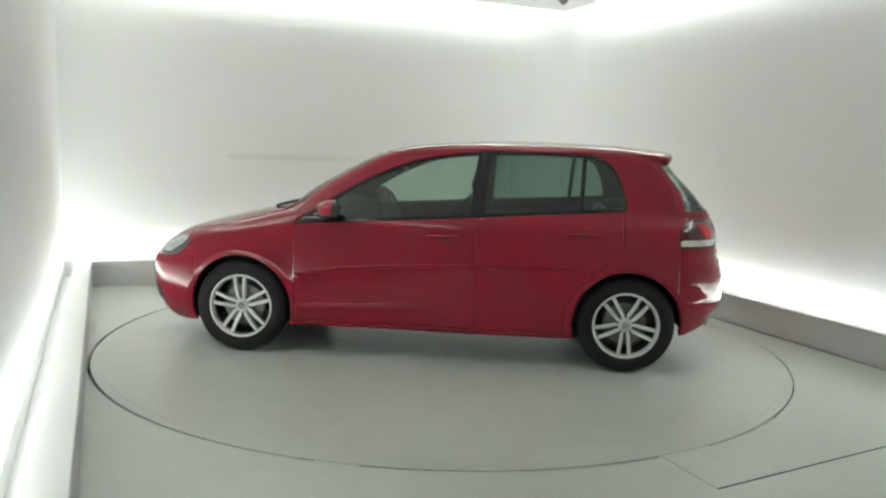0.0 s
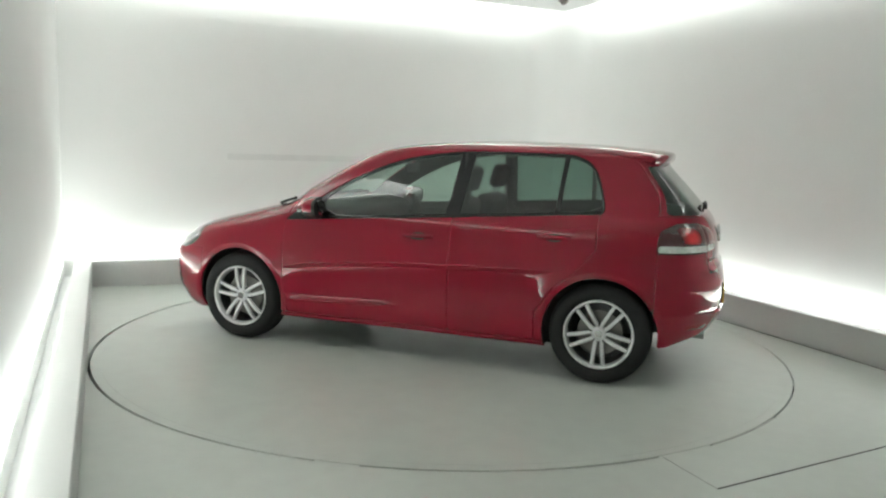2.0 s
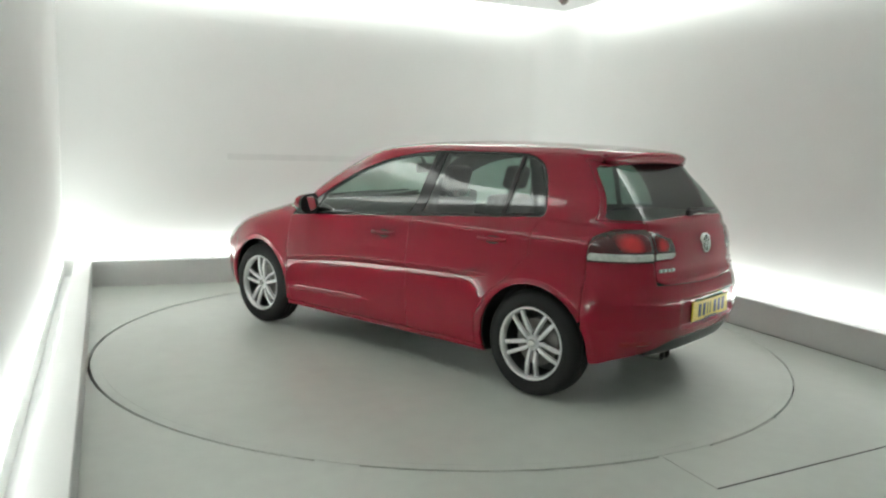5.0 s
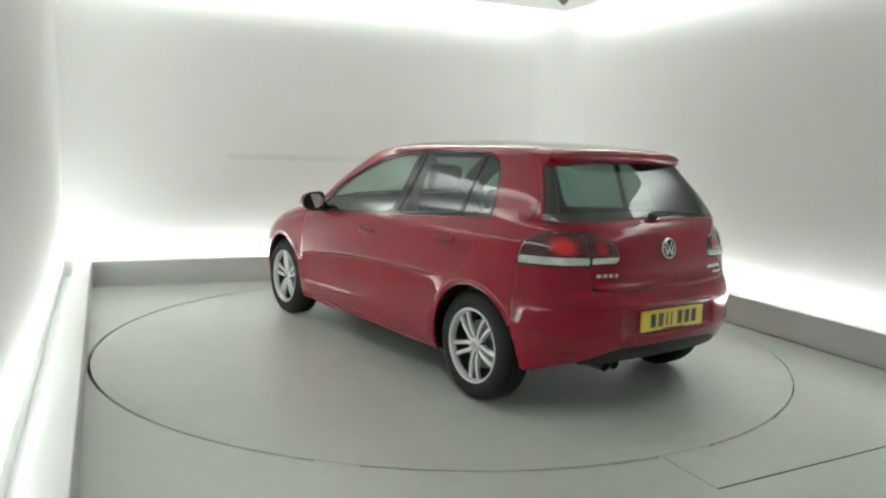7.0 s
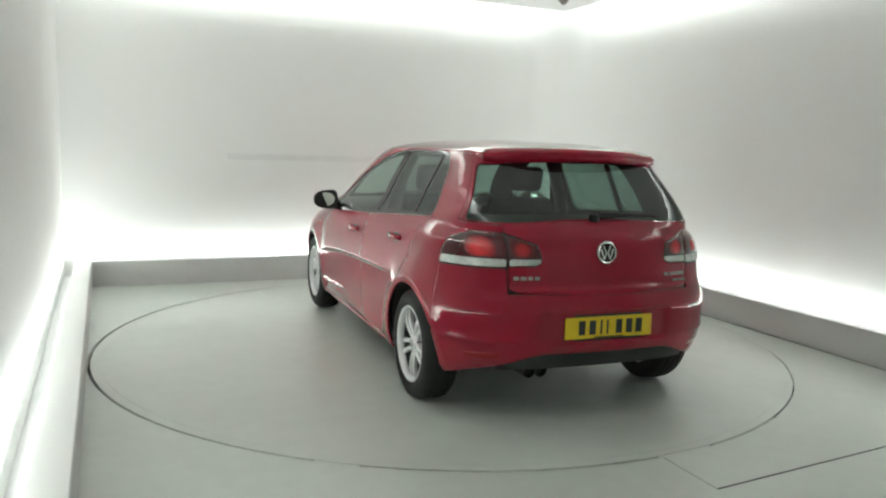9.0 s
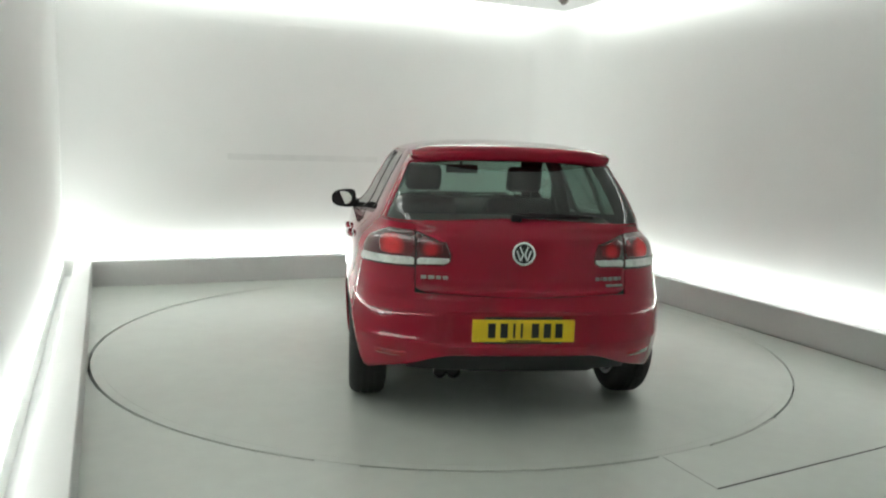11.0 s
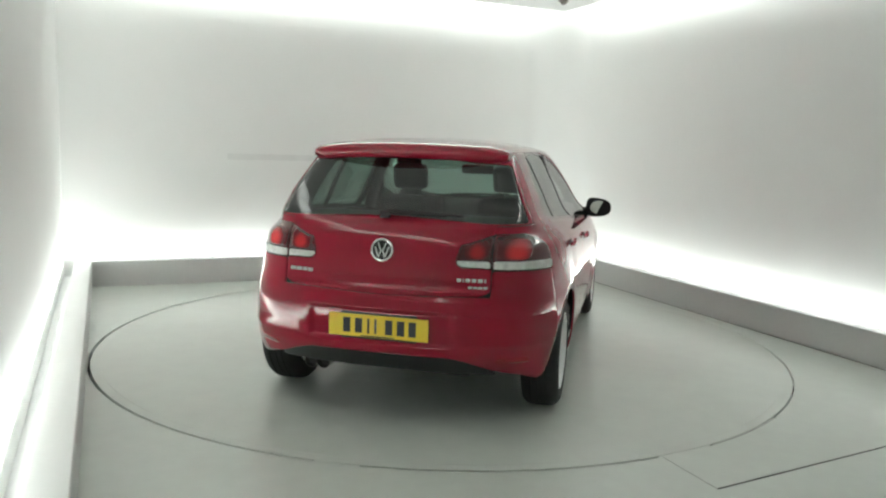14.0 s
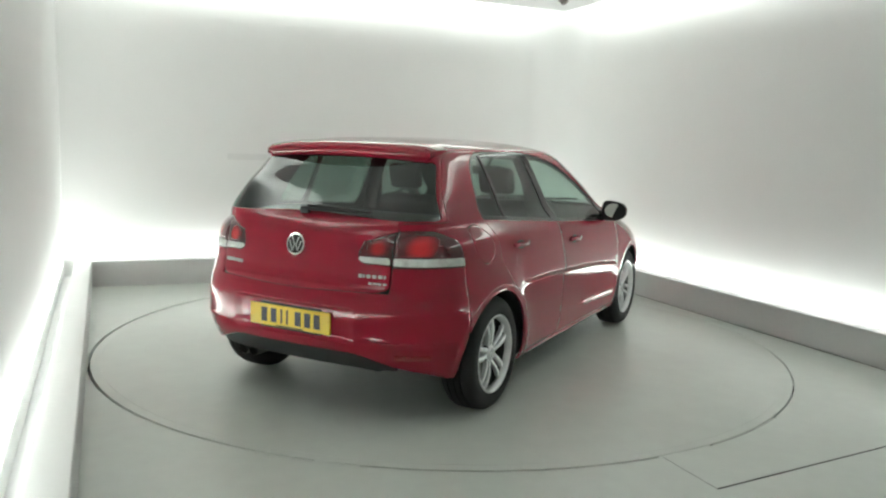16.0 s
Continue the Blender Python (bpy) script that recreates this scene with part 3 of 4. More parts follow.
for sgn, s in (("left", HY), ("right", -HY)):
    here = s - 0.02
    panel("front_fender", all_of(shell_red, here, HX - 0.905, 1.03 - HZ), RED, "red painted front wing with a round arch")
    panel("rear_quarter_panel", all_of(shrink(shell_red, 0.001), here, -0.60 - HX, any_of(HX + 1.852, HZ - 1.02)), RED, "red painted rear quarter and pillar")
    panel("roof_pillar", all_of(shrink(shell_red, 0.001), here, 0.90 - HX, HX + 0.60), RED, "red painted front pillar and roof side")
    d = panel("front_door", shrink(all_of(front_door, here)), RED, "red painted front door")
    d2 = panel("rear_door", shrink(all_of(rear_door, here)), RED, "red painted rear door cut round the wheel arch")
    panel("side_skirt", shrink(all_of(sill, here)), RED, "red sill below the doors")
    panel("window_frame", all_of(band, -PANES, here), GLOSSBLACK, "gloss black window surround", sink=0.003)
    for name, f, mt in (("front_window", pane_front, PANE), ("rear_window", pane_rear, PRIVACY), ("quarter_window", pane_quarter, PRIVACY)):
        panel(name, all_of(f, here), mt, "greenish tinted glass pane", thick=0, sink=0.006)
    inner_half, outer_half = 0.543 - ABSY, ABSY - 0.547
    for piece in (inner_half, outer_half):
        whole = shrink(all_of(lamp, here, piece))
        lens = panel("tail_lamp", whole, SMOKE, "smoked dark red rear lamp with a clear lower strip")
        panel("clear_strip", all_of(whole - 0.005, 0.882 - HZ), CLEAR, "clear reversing and indicator strip", thick=0.006, sink=-0.004, parent=lens)
        inner = piece is inner_half
        cy, ry = (0.470, 0.060) if inner else (0.640, 0.086)
        glow = all_of(whole - 0.010, HZ - 0.892, 0.05 * (1.0 - (np.abs(ABSY - cy) / ry) ** 3.0 - (np.abs(HZ - 0.938) / 0.056) ** 3.0), -1.68 - HX)
        panel("red_lens", glow, LAMPRED, "deep red lamp lens with a painted glow", thick=0.003, sink=-0.001, parent=lens)
    panel("headlamp", shrink(all_of(headlamp, here)), HEADLENS, "clear headlamp")
panel("rear_bumper", shrink(all_of(bumper_rear, HZ - (0.25 + (valance_top - 0.25) * smoothstep(-1.62, -1.86, HX)))), RED, "red painted rear bumper")
panel("valance", shrink(valance), BLACK, "black plastic lower bumper", sink=0.006)
panel("tailgate", shrink(all_of(tailgate, -rear_glass, -lamp)), RED, "red painted tailgate")
panel("rear_screen", rear_glass, PRIVACY, "tinted rear window", thick=0, sink=0.004)
panel("windscreen", windscreen, PANE, "front windscreen glass", thick=0, sink=0.004)
panel("front_bumper", shrink(all_of(bumper_front, -headlamp)), RED, "red painted front bumper")
panel("bonnet", shrink(all_of(bonnet, -headlamp)), RED, "red painted bonnet")
panel("roof", shrink(roof, 0.002), RED, "red painted roof")
panel("fuel_flap", shrink(fuel_flap, 0.004), RED, "round red fuel flap")
# dark inner shell behind the shut lines, open at the panes
panel("inner_shell", all_of(ABOVE - 0.01, HZ - (0.25 + (valance_top - 0.23) * smoothstep(-1.58, -1.82, HX)) * (HX < -1.55), ARCHES - 0.004, -PANES, -(rear_glass + 0.004), -(windscreen - 0.02)), INNER, "dark trim inside the body", thick=0, sink=0.024)

turntable = tagged(new("turntable"), "round grey painted turntable flush with the floor", "turntable")
part("disc", lathe([(0.0005, -0.07), (DISC_R - 0.01, -0.07), (DISC_R, -0.06), (DISC_R, -0.004), (DISC_R - 0.06, -0.004), (DISC_R - 0.06, 0.0), (0.0005, 0.0)], 160, "z"), DISC, turntable)
part("rim_ring", lathe([(DISC_R - 0.059, -0.004), (DISC_R - 0.059, -0.0002), (DISC_R - 0.002, -0.0002), (DISC_R, -0.003), (DISC_R, -0.004)], 160, "z"), DISC, turntable, "painted steel edge ring")


# ---- wheels ----
def build_wheel():
    w = tagged(new("wheel"), "silver ten-spoke alloy wheel with black tyre")
    R, W = WHEEL_R, 0.205
    h = W / 2
    part("tyre", lathe([(0.213, h - 0.012), (0.221, h - 0.002), (0.245, h + 0.004), (0.275, h + 0.001), (0.296, h - 0.012), (0.309, h - 0.030), (R - 0.002, h - 0.045), (R - 0.001, h - 0.058), (R - 0.008, h - 0.060), (R - 0.008, h - 0.068), (R, h - 0.070), (R, 0.005), (R - 0.008, 0.004), (R - 0.008, -0.004), (R, -0.005),
                        (R, -h + 0.070), (R - 0.008, -h + 0.068), (R - 0.008, -h + 0.060), (R - 0.001, -h + 0.058), (R - 0.002, -h + 0.045), (0.309, -h + 0.03), (0.29, -h + 0.01), (0.245, -h), (0.212, -h + 0.01)], 72), RUBBER, w, "black rubber tyre")
    part("rim", lathe([(0.198, h - 0.035), (0.201, h - 0.012), (0.207, h - 0.003), (0.215, h - 0.002), (0.2185, h - 0.008), (0.213, h - 0.03), (0.213, -h + 0.01), (0.198, -h + 0.01), (0.192, -h + 0.05), (0.192, h - 0.06)], 72), ALLOY, w, "silver alloy rim")
    part("barrel", lathe([(0.192, h - 0.04), (0.188, -h + 0.02), (0.05, -h + 0.03)], 48), BARREL, w, "dark inner rim")
    part("brake_disc", lathe([(0.04, 0.02), (0.140, 0.02), (0.142, 0.017), (0.142, -0.005), (0.04, -0.005)], 48), DISCBRAKE, w, "steel brake disc")
    part("hub", lathe([(0.002, h - 0.022), (0.032, h - 0.022), (0.036, h - 0.028), (0.043, h - 0.034), (0.047, h - 0.042), (0.047, h - 0.07), (0.04, h - 0.09)], 40), ALLOY, w, "silver hub")
    part("hub_cap", lathe([(0.001, h - 0.016), (0.023, h - 0.017), (0.026, h - 0.021), (0.026, h - 0.03)], 32), CHROME, w, "round silver hub cap")
    for k in range(5):
        a0 = 2 * math.pi * (k + 0.25) / 5
        for off in (-1, 1):
            bm = bmesh.new()
            secs = []
            for i in range(7):
                f = i / 6
                r = 0.040 + (0.204 - 0.040) * f
                lateral = off * (0.0185 + 0.017 * f)
                wid = 0.0120 - 0.0005 * f + 0.006 * max(0.0, f - 0.8)
                y = h - 0.034 + 0.016 * math.sin(math.pi * min(f * 0.9, 1)) - 0.004 * f
                ring = []
                for dx, dy in ((-1, -0.024), (-1, -0.005), (-0.55, 0), (0.55, 0), (1, -0.005), (1, -0.024)):
                    t = lateral + dx * wid
                    ring.append(bm.verts.new((r * math.cos(a0) - t * math.sin(a0), y + dy, r * math.sin(a0) + t * math.cos(a0))))
                secs.append(ring)
            for a, b in zip(secs, secs[1:]):
                for q in range(6):
                    bm.faces.new((a[q], a[(q + 1) % 6], b[(q + 1) % 6], b[q]))
            bm.faces.new(secs[0])
            bm.faces.new(secs[-1])
            part("spoke", bm, ALLOY, w)
        a1 = a0 + math.pi / 5
        bm = lathe([(0.001, h - 0.034), (0.008, h - 0.034), (0.0105, h - 0.037), (0.0105, h - 0.06)], 8)
        bmesh.ops.translate(bm, verts=bm.verts, vec=(0.054 * math.cos(a1), 0, 0.054 * math.sin(a1)))
        part("wheel_bolt", bm, BARREL, w, "dark wheel bolt")
    return w


first = build_wheel()
first.parent = car
first.matrix_basis = pose(WHEEL_X, TRACK, WHEEL_R, 0, 5, 0)
for x, s, turn in ((-WHEEL_X, 1, 36), (WHEEL_X, -1, 35), (-WHEEL_X, -1, 10)):
    other = copy_thing(first, pose(x, s * TRACK, WHEEL_R, 0, turn, 0 if s > 0 else 180))
    other.parent = car


def hull_y(x, z):
    """Half the body's width at a place along it and a height."""
    xm = float(MID(z))
    reach = float(NOSE(z)) - xm if x > xm else xm - float(TAIL(z))
    p, q = (PF, QF) if x > xm else (PR, QR)
    return float(HALF(z)) * max(0.0, 1 - min(abs(x - xm) / reach, 1.0) ** float(p(z))) ** (1 / float(q(z)))


for x in (WHEEL_X, -WHEEL_X):
    for s in (1, -1):
        bm = bmesh.new()
        n, rad = 28, ARCH_R + 0.012
        inner, outer = [], []
        for k in range(n + 1):
            a = math.pi * (-0.10 + (1.20 if x > 0 else 1.12) * k / n)
            lx, lz = x + rad * math.cos(a), WHEEL_R + rad * math.sin(a)
            inner.append(bm.verts.new((lx, s * 0.50, lz)))
            outer.append(bm.verts.new((lx, s * (hull_y(lx, lz) - 0.022), lz)))
        for k in range(n):
            bm.faces.new((inner[k], inner[k + 1], outer[k + 1], outer[k]))
        bm.faces.new(inner)
        part("wheel_arch_liner", bm, BLACK, car, "black plastic wheel arch liner")
part("floor_pan", box(-0.88, 0.88, -0.76, 0.76, 0.180, 0.28, 0.02), BLACK, car, "black floor pan between the wheels")
part("underbody", box(-1.30, 1.78, -0.56, 0.56, 0.150, 0.29, 0.03), BLACK, car, "black underbody tray")

part("rear_tray", box(-1.80, -1.40, -0.44, 0.27, 0.255, 0.36, 0.03), BLACK, car, "black tray under the boot floor")


# ---- parts that stand on the body ----
def on_hull(y=None, z=None, x=None, side=1):
    """A point of the hull and its normal, nearest to what is asked."""
    d = np.zeros_like(HX)
    for v, grid in ((x, HX), (y, HY), (z, HZ)):
        if v is not None:
            d = d + (grid - v) ** 2
    if y is None:
        d = d + (HY * side < 0.2) * 9.0
    if x is None:
        d = d + (HX * side < 0.2) * 9.0
    i, j = np.unravel_index(np.argmin(d), d.shape)
    return Vector(HULL[i, j]), Vector(NORMAL[i, j])


def tail_x(y, z):
    return on_hull(y=y, z=z, side=-1)[0].x


def spoiler():
    """The lip over the rear window, bowed in plan, with soft ends."""
    bm = bmesh.new()
    rings = []
    n = 28
    for k in range(n + 1):
        f = -1 + 2 * k / n
        y = 0.548 * f
        end = (1 - abs(f) ** 10) * 0.9 + 0.1
        back = -1.618 + 0.060 * abs(f) ** 3 + 0.02 * (1 - end)
        zt = 1.450 - 0.020 * f * f - 0.014 * f ** 6
        sec = [(-1.34, zt + 0.016), (-1.44, zt + 0.012), (-1.52, zt + 0.004), (back + 0.030, zt - 0.006), (back + 0.010, zt - 0.013), (back + 0.001, zt - 0.024), (back, zt - 0.040), (back + 0.008, zt - 0.064), (back + 0.022, zt - 0.078), (-1.54, zt - 0.082), (-1.40, zt - 0.03)]
        mid = zt - 0.012
        rings.append([bm.verts.new((x, y, mid + (z - mid) * (0.45 + 0.55 * end))) for x, z in sec])
    for a, b in zip(rings, rings[1:]):
        for q in range(len(a)):
            r = (q + 1) % len(a)
            bm.faces.new((a[q], a[r], b[r], b[q]))
    bm.faces.new(rings[0])
    bm.faces.new(rings[-1])
    return bm


part("spoiler", spoiler(), RED, car, "red roof spoiler over the rear window")

# number plate: a yellow board with bars for its signs
plate_x = -1.998
plate = part("number_plate", box(plate_x - 0.006, plate_x + 0.004, -0.262, 0.262, 0.474, 0.588, 0.003, 2), YELLOW, car, "yellow rear number plate with black bars", smooth=False)
for k, y in enumerate((0.165, 0.102, 0.050, 0.012, -0.058, -0.120, -0.180)):
    w = 0.011 if k in (2, 3) else 0.038
    part("plate_bar", box(plate_x - 0.0075, plate_x - 0.0055, y - w / 2, y + w / 2, 0.495, 0.570), INK_AND_SHADE, plate, smooth=False)
part("plate_bar", box(plate_x - 0.0075, plate_x - 0.0055, -0.09, 0.09, 0.4775, 0.4835), INK_AND_SHADE, plate, smooth=False)
part("plate_holder", box(plate_x + 0.003, plate_x + 0.03, -0.20, 0.20, 0.462, 0.600, 0.004), BLACK, car, "black plate holder")

# round badge on the tailgate
bx = tail_x(0.0, 0.915)
badge = part("badge", lathe([(0.001, 0.0), (0.048, 0.0), (0.052, 0.004), (0.052, 0.014)], 40, "x"), GLOSSBLACK, car, "round dark and chrome badge")
badge.matrix_basis = pose(bx - 0.014, 0.005, 0.915, 0, 8, 0)
part("badge_ring", lathe([(0.047, 0.002), (0.049, -0.004), (0.054, -0.006), (0.059, -0.002), (0.060, 0.012), (0.047, 0.012)], 40, "x"), CHROME, badge, "chrome ring")
for y, z, half, lean in ((0.014, 0.018, 0.020, 22), (-0.014, 0.018, 0.020, -22), (0.027, -0.010, 0.028, 20), (0.010, -0.018, 0.020, -20), (-0.010, -0.018, 0.020, 20), (-0.027, -0.010, 0.028, -20)):
    part("badge_bar", box(-0.005, 0.002, -0.0045, 0.0045, -half, half, 0.001, 1, pose(0, y, z, -lean, 0, 0)), CHROME, badge)


def bars(centre_y, z, widths, height, gap):
    """A row of small chrome bars in place of raised letters."""
    y = centre_y + (sum(widths) + gap * (len(widths) - 1)) / 2
    for w in widths:
        x = tail_x(y - w / 2, z)
        part("chrome_bar", box(x - 0.006, x + 0.004, y - w, y, z - height / 2, z + height / 2, 0.0015, 1), LETTER, car, "raised chrome lettering bar")
        y -= w + gap


bars(0.452, 0.786, (0.028, 0.032, 0.024, 0.026), 0.017, 0.008)
bars(-0.452, 0.786, (0.020, 0.006, 0.022, 0.022, 0.024, 0.008), 0.017, 0.008)
bars(-0.485, 0.752, (0.020, 0.020, 0.020, 0.020), 0.010, 0.004)

# rear wiper
wz = 1.088
wx = tail_x(0.0, wz)
wiper = part("rear_wiper", box(wx - 0.035, wx - 0.004, 0.0, 0.055, wz - 0.022, wz + 0.016, 0.008), BLACK, car, "black rear wiper")
part("wiper_arm", tube([(wx - 0.028, 0.03, wz), (tail_x(-0.10, wz) - 0.024, -0.10, wz + 0.006), (tail_x(-0.30, wz) - 0.018, -0.30, wz + 0.004)], 0.008), BLACK, wiper)
part("wiper_blade", tube([(tail_x(0.02, wz) - 0.010, 0.02, wz + 0.018), (tail_x(-0.2, wz) - 0.012, -0.2, wz + 0.014), (tail_x(-0.38, wz) - 0.012, -0.38, wz + 0.006)], 0.007), BLACK, wiper)

# twin exhaust tips under the bumper
for y in (0.405, 0.335):
    tip = part("exhaust_tip", lathe([(0.034, -1.70), (0.036, -1.90), (0.037, -1.935), (0.034, -1.938), (0.031, -1.925), (0.030, -1.72)], 24, "x"), EXHAUST, car, "round dark steel exhaust tip")
    tip.location = (0.040, y, 0.292)
    part("exhaust_bore", lathe([(0.0305, -1.90), (0.001, -1.90)], 20, "x"), INK_AND_SHADE, tip)

# red reflectors in the bumper
for s in (1, -1):
    f = shrink(all_of(HY * s - 0.585, 0.735 - HY * s, HZ - 0.372, 0.400 - HZ, -1.6 - HX), 0.0)
    panel("bumper_reflector", f, REDLENS, "red bumper reflector", thick=0.003, sink=-0.0015)


def mirror(s):
    """A door mirror: a painted cap over a black case, on a short arm."""
    bm = bmesh.new()
    n, m = 10, 24
    rings = []
    for i in range(n + 1):
        f = i / n
        size = math.sqrt(max(0.0, 1 - f ** 2.6)) * 0.92 + 0.08 if f < 1 else 0.12
        ring = []
        for k in range(m):
            a = 2 * math.pi * k / m
            c, sn = math.cos(a), math.sin(a)
            yy = 0.098 * math.copysign(abs(c) ** 0.66, c)
            zz = 0.072 * math.copysign(abs(sn) ** 0.70, sn) * (1.0 - 0.24 * c)
            ring.append(bm.verts.new((-0.035 + 0.125 * f + 0.02 * (yy / 0.098) * -1, s * (0.912 + yy * (0.35 + 0.65 * size)), 0.992 + zz * (0.2 + 0.8 * size))))
        rings.append(ring)
    for a, b in zip(rings, rings[1:]):
        for k in range(m):
            bm.faces.new((a[k], a[(k + 1) % m], b[(k + 1) % m], b[k]))
    bm.faces.new(rings[-1])
    bm.faces.new(rings[0])
    bm.faces.ensure_lookup_table()
    for f in bm.faces:
        c = f.calc_center_median()
        f.material_index = 1 if (c.z < 0.968 or c.x < -0.030) else 0
    bmesh.ops.translate(bm, verts=bm.verts, vec=(0.66, 0, 0.0))
    case = part("door_mirror", bm, [RED, BLACK], car, "red and black door mirror")
    ob = part("mirror_glass", lathe([(0.001, 0.0), (0.90, 0.0), (0.95, 0.04), (0.001, 0.05)], 28, "x"), MIRROR, case, "mirror glass")
    ob.matrix_basis = Matrix.Translation((0.6195, s * 0.914, 0.993)) @ pose(0, 0, 0, 0, -12, -15 * s) @ Matrix.Diagonal((0.06, 0.074, 0.058, 1))
    part("mirror_arm", tube([(0.67, s * 0.79, 0.960), (0.68, s * 0.84, 0.968), (0.685, s * 0.90, 0.990)], 0.026), BLACK, case)
    part("indicator", box(0.742, 0.757, s * 0.912 - 0.06, s * 0.912 + 0.06, 0.966, 0.978, 0.004), CLEAR, case, "clear indicator strip")
    return case


mirror(1)
mirror(-1)


def handle(x, s, z):
    """A pull handle over a flat dark patch, painted as the shade of a hollow."""
    base, nrm = on_hull(x=x, y=s * 0.86, z=z)
    y = abs(base.y)
    bm = bmesh.new()
    rings = []
    n = 12
    for k in range(n + 1):
        f = k / n
        dx = -0.105 + 0.21 * f
        lift = 0.030 * math.sin(math.pi * min(max(f, 0.02), 0.98)) ** 0.45 + 0.004
        hgt = 0.013 + 0.003 * math.sin(math.pi * f)
        rings.append([bm.verts.new((x + dx, s * (y + lift * 0.95 + 0.006 * math.cos(a)), z + hgt * math.sin(a))) for a in [2 * math.pi * q / 10 for q in range(10)]])
    for a, b in zip(rings, rings[1:]):
        for q in range(10):
            bm.faces.new((a[q], a[(q + 1) % 10], b[(q + 1) % 10], b[q]))
    bm.faces.new(rings[0])
    bm.faces.new(rings[-1])
    grip = part("door_handle", bm, RED, car, "red door pull handle")
    # the hollow's shade is a flat black ellipse; the door isn't recessed
    cup = all_of(HY * s - 0.3, 1.0 - np.hypot((HX - x) / 0.060, (HZ - z + 0.006) / 0.024))
    panel("handle_cup_shade", cup * 0.05, INK_AND_SHADE, "flat dark patch painted as shade behind the handle", thick=0.0, sink=-0.0015, parent=grip)


for s in (1, -1):
    handle(-0.085, s, 0.852)
    handle(-0.985, s, 0.900)

# nose: grille, badge side seen only, lamp bowls
panel("grille", all_of(HX - 1.60, HZ - 0.645, 0.81 - HZ, 0.42 - ABSY, -bonnet), BLACK, "black front grille", thick=0.01, sink=0.004)
panel("lower_grille", all_of(HX - 1.7, HZ - 0.24, 0.42 - HZ, 0.50 - ABSY), BLACK, "black lower grille", thick=0.01, sink=-0.003)
for s in (1, -1):
    panel("fog_lamp_surround", all_of(HX - 1.7, HZ - 0.30, 0.40 - HZ, HY * s - 0.53, 0.68 - HY * s), BLACK, "black fog lamp surround", thick=0.01, sink=-0.003)
    for y in (0.70, 0.55):
        panel("lamp_bowl", 0.05 * all_of(HX - 1.5, 1.0 - np.hypot((HY * s - y) / 0.055, (HZ - 0.705) / 0.055)), CHROME, "bright round headlamp bowl", thick=0.004, sink=-0.002)
    part("cowl_trim", tube([(1.135, s * 0.545, 0.982), (1.06, s * 0.575, 1.006), (0.965, s * 0.62, 1.030)], 0.011), BLACK, car, "black plastic trim below the windscreen")
    part("front_wiper", tube([(1.02, s * 0.18 + 0.2, 1.018), (1.00, s * 0.18 - 0.05, 1.030), (0.98, s * 0.18 - 0.32, 1.040)], 0.009), BLACK, car, "black windscreen wiper")

# ---- cabin ----
part("cabin_floor", box(-1.55, 1.25, -0.70, 0.70, 0.27, 0.30), INNER, car, "dark cabin carpet")
part("dashboard", prism(rounded([(1.05, 0.60), (1.08, 0.97), (0.92, 1.005), (0.70, 0.985), (0.58, 0.93), (0.60, 0.60)], 2), -0.70, 0.70, 0.0), INNER, car, "dark grey dashboard")
bm = lathe([(0.150, 0.0), (0.163, 0.012), (0.178, 0.0), (0.163, -0.012), (0.150, 0.0)], 32, "x")
wheel = part("steering_wheel", bm, INNER, car, "dark steering wheel")
wheel.matrix_basis = pose(0.43, -0.37, 0.90, 0, 22, 0)
part("wheel_hub", lathe([(0.001, -0.02), (0.06, -0.02), (0.07, 0.03), (0.001, 0.04)], 20, "x"), INNER, wheel)
for a in (0, 120, 240):
    part("wheel_spoke", box(-0.01, 0.012, -0.016, 0.016, 0.05, 0.155, 0.004, 1, pose(0, 0, 0, a + 30, 0, 0)), INNER, wheel)


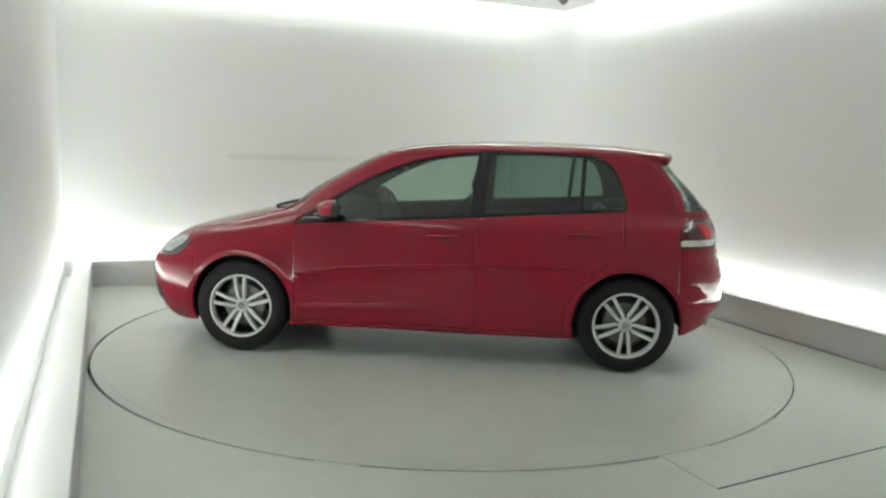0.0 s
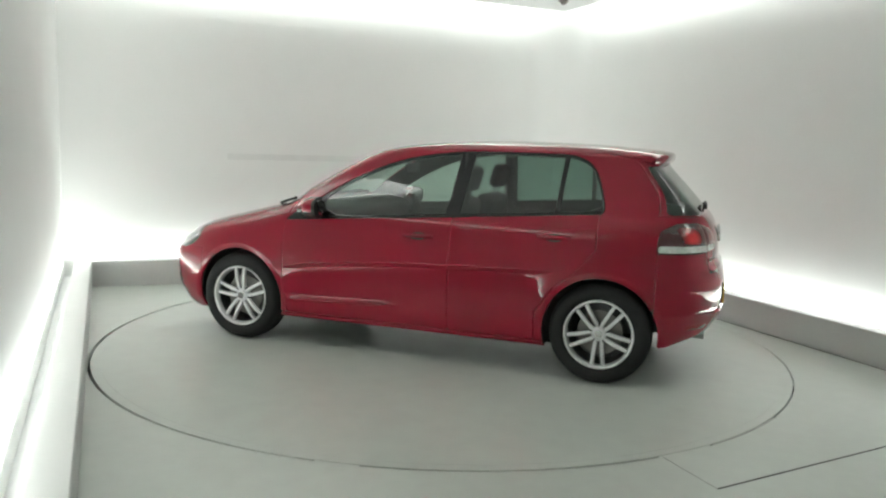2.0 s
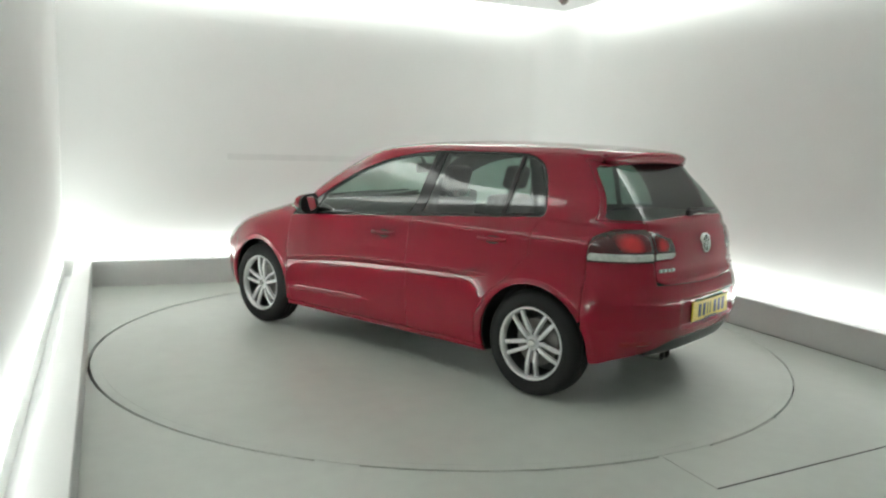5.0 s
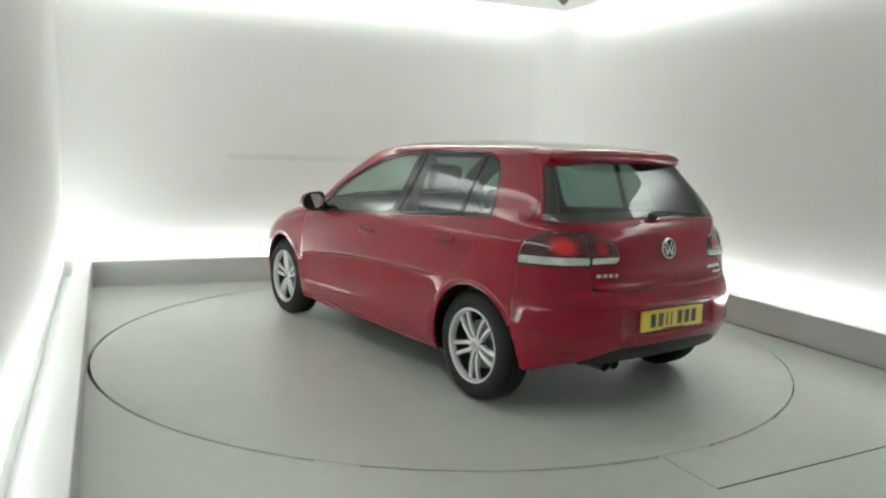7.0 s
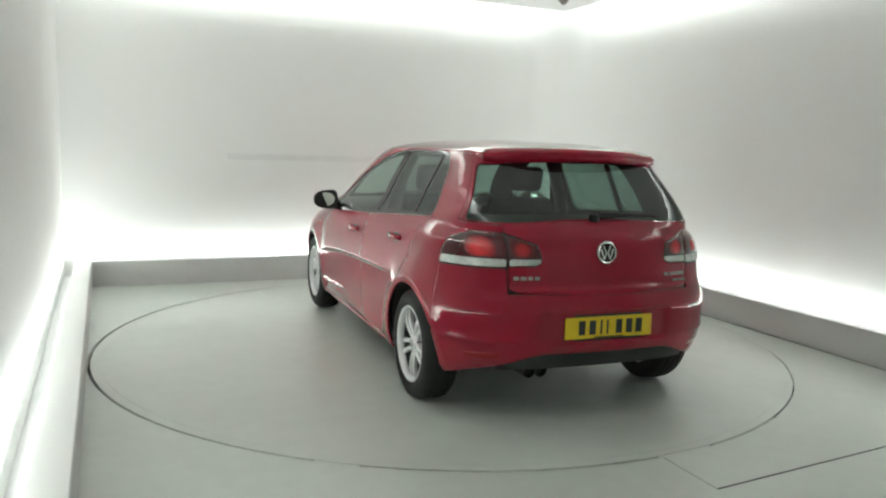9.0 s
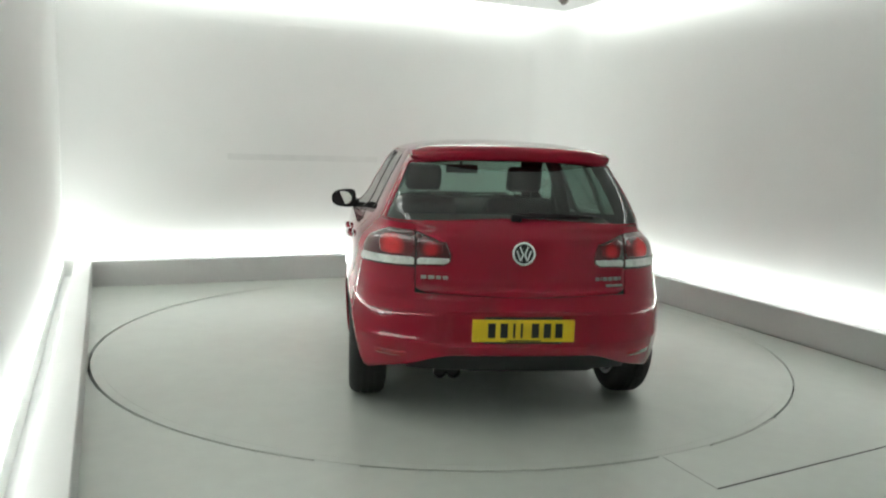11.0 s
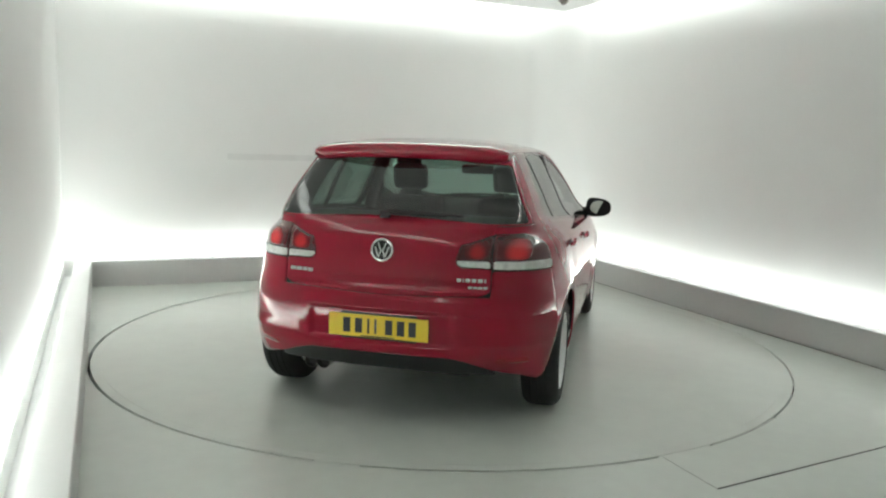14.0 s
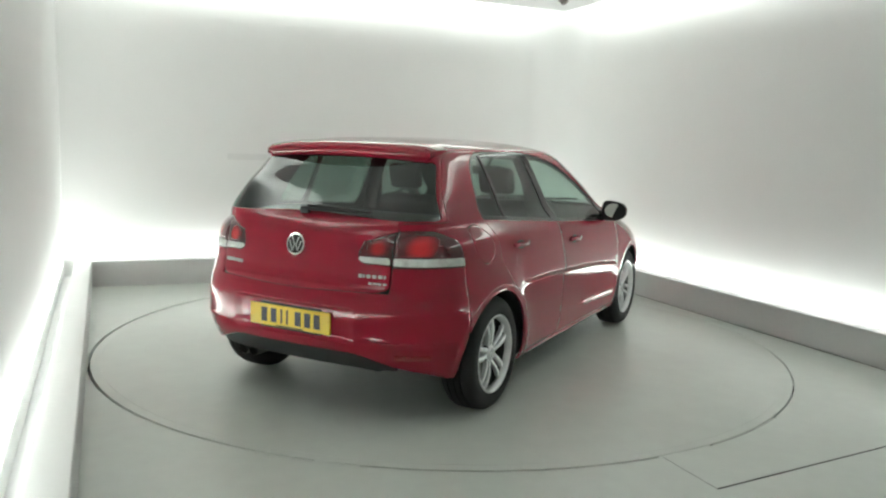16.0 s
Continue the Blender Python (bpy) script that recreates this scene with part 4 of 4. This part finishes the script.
def seat(x, y, wide, name, label, head=(0.0,), recline=16, top=0.60, low=0.055, high=0.235):
    """A cushion and a bolstered back, with head restraints on two posts each."""
    ob = part(name, box(x - 0.10, x + 0.46, y - wide / 2, y + wide / 2, 0.34, 0.56, 0.06, 4), CLOTH, car, label)
    lean = Matrix.Translation((x - 0.06, y, 0.50)) @ pose(0, 0, 0, 0, -recline, 0)
    part("seat_back", box(-0.07, 0.07, -wide / 2 + 0.01, wide / 2 - 0.01, 0.0, top, 0.055, 4, lean), CLOTH, ob)
    for hy in head:
        bm = box(-0.045, 0.045, hy - 0.125, hy + 0.125, top + low, top + high, 0.04, 4, lean)
        part("head_restraint", bm, CLOTH, ob, "charcoal cloth head restraint")
        for d in (-0.06, 0.06):
            part("restraint_post", tube([lean @ Vector((0, hy + d, top - 0.02)), lean @ Vector((0, hy + d, top + 0.09))], 0.006), CHROME, ob, "steel post")
    return ob


seat(-0.02, 0.36, 0.50, "front_seat", "charcoal cloth front seat", top=0.60)
seat(-0.02, -0.36, 0.50, "front_seat", "charcoal cloth front seat", top=0.60)
seat(-0.92, 0.0, 1.26, "rear_seat", "charcoal cloth rear bench with three head restraints", head=(0.40, 0.0, -0.40), top=0.46, recline=20, low=0.02, high=0.12)
part("parcel_shelf", prism(rounded([(-1.74, 1.01), (-1.74, 1.03), (-1.50, 1.06), (-1.22, 1.05), (-1.22, 1.01)], 1), -0.55, 0.55), SHELF, car, "grey felt parcel shelf")
part("cabin_mirror", box(0.30, 0.325, -0.125, 0.125, 1.228, 1.296, 0.012, 3), BLACK, car, "black rear-view mirror")
part("mirror_stalk", tube([(0.325, 0.0, 1.28), (0.40, 0.0, 1.37)], 0.012), BLACK, car)
for s in (1, -1):
    part("door_card", box(-1.15, 0.85, s * 0.70 - 0.02, s * 0.70 + 0.02, 0.30, 0.90, 0.015, 3), INNER, car, "dark door lining")
    part("inner_pillar", tube([(-0.30, s * 0.665, 0.95), (-0.31, s * 0.60, 1.22), (-0.325, s * 0.53, 1.38)], 0.045, 10), INNER, car, "dark pillar trim")
    part("seat_belt", box(-0.285, -0.28, s * 0.585 - 0.022, s * 0.585 + 0.022, 0.70, 1.24, 0.0), BLACK, car, "black seat belt")
part("roof_lining", box(-1.30, 0.18, -0.44, 0.44, 1.415, 1.425, 0.004), SHELF, car, "light grey roof lining")


# ---- what moves ----
def motions():
    rows = []
    discs = []
    for k in range(33):
        t = 0.5 * k
        a = 174.52 - 6.927 * t - 0.00793 * t * t
        rows.append((t, pose(0, 0, 0, 0, 0, a) @ Matrix.Translation((0.0282, -0.1588, 0.0))))
        discs.append((t, pose(0, 0, 0, 0, 0, a)))
    walk(car, rows)
    walk(turntable, discs)


motions()
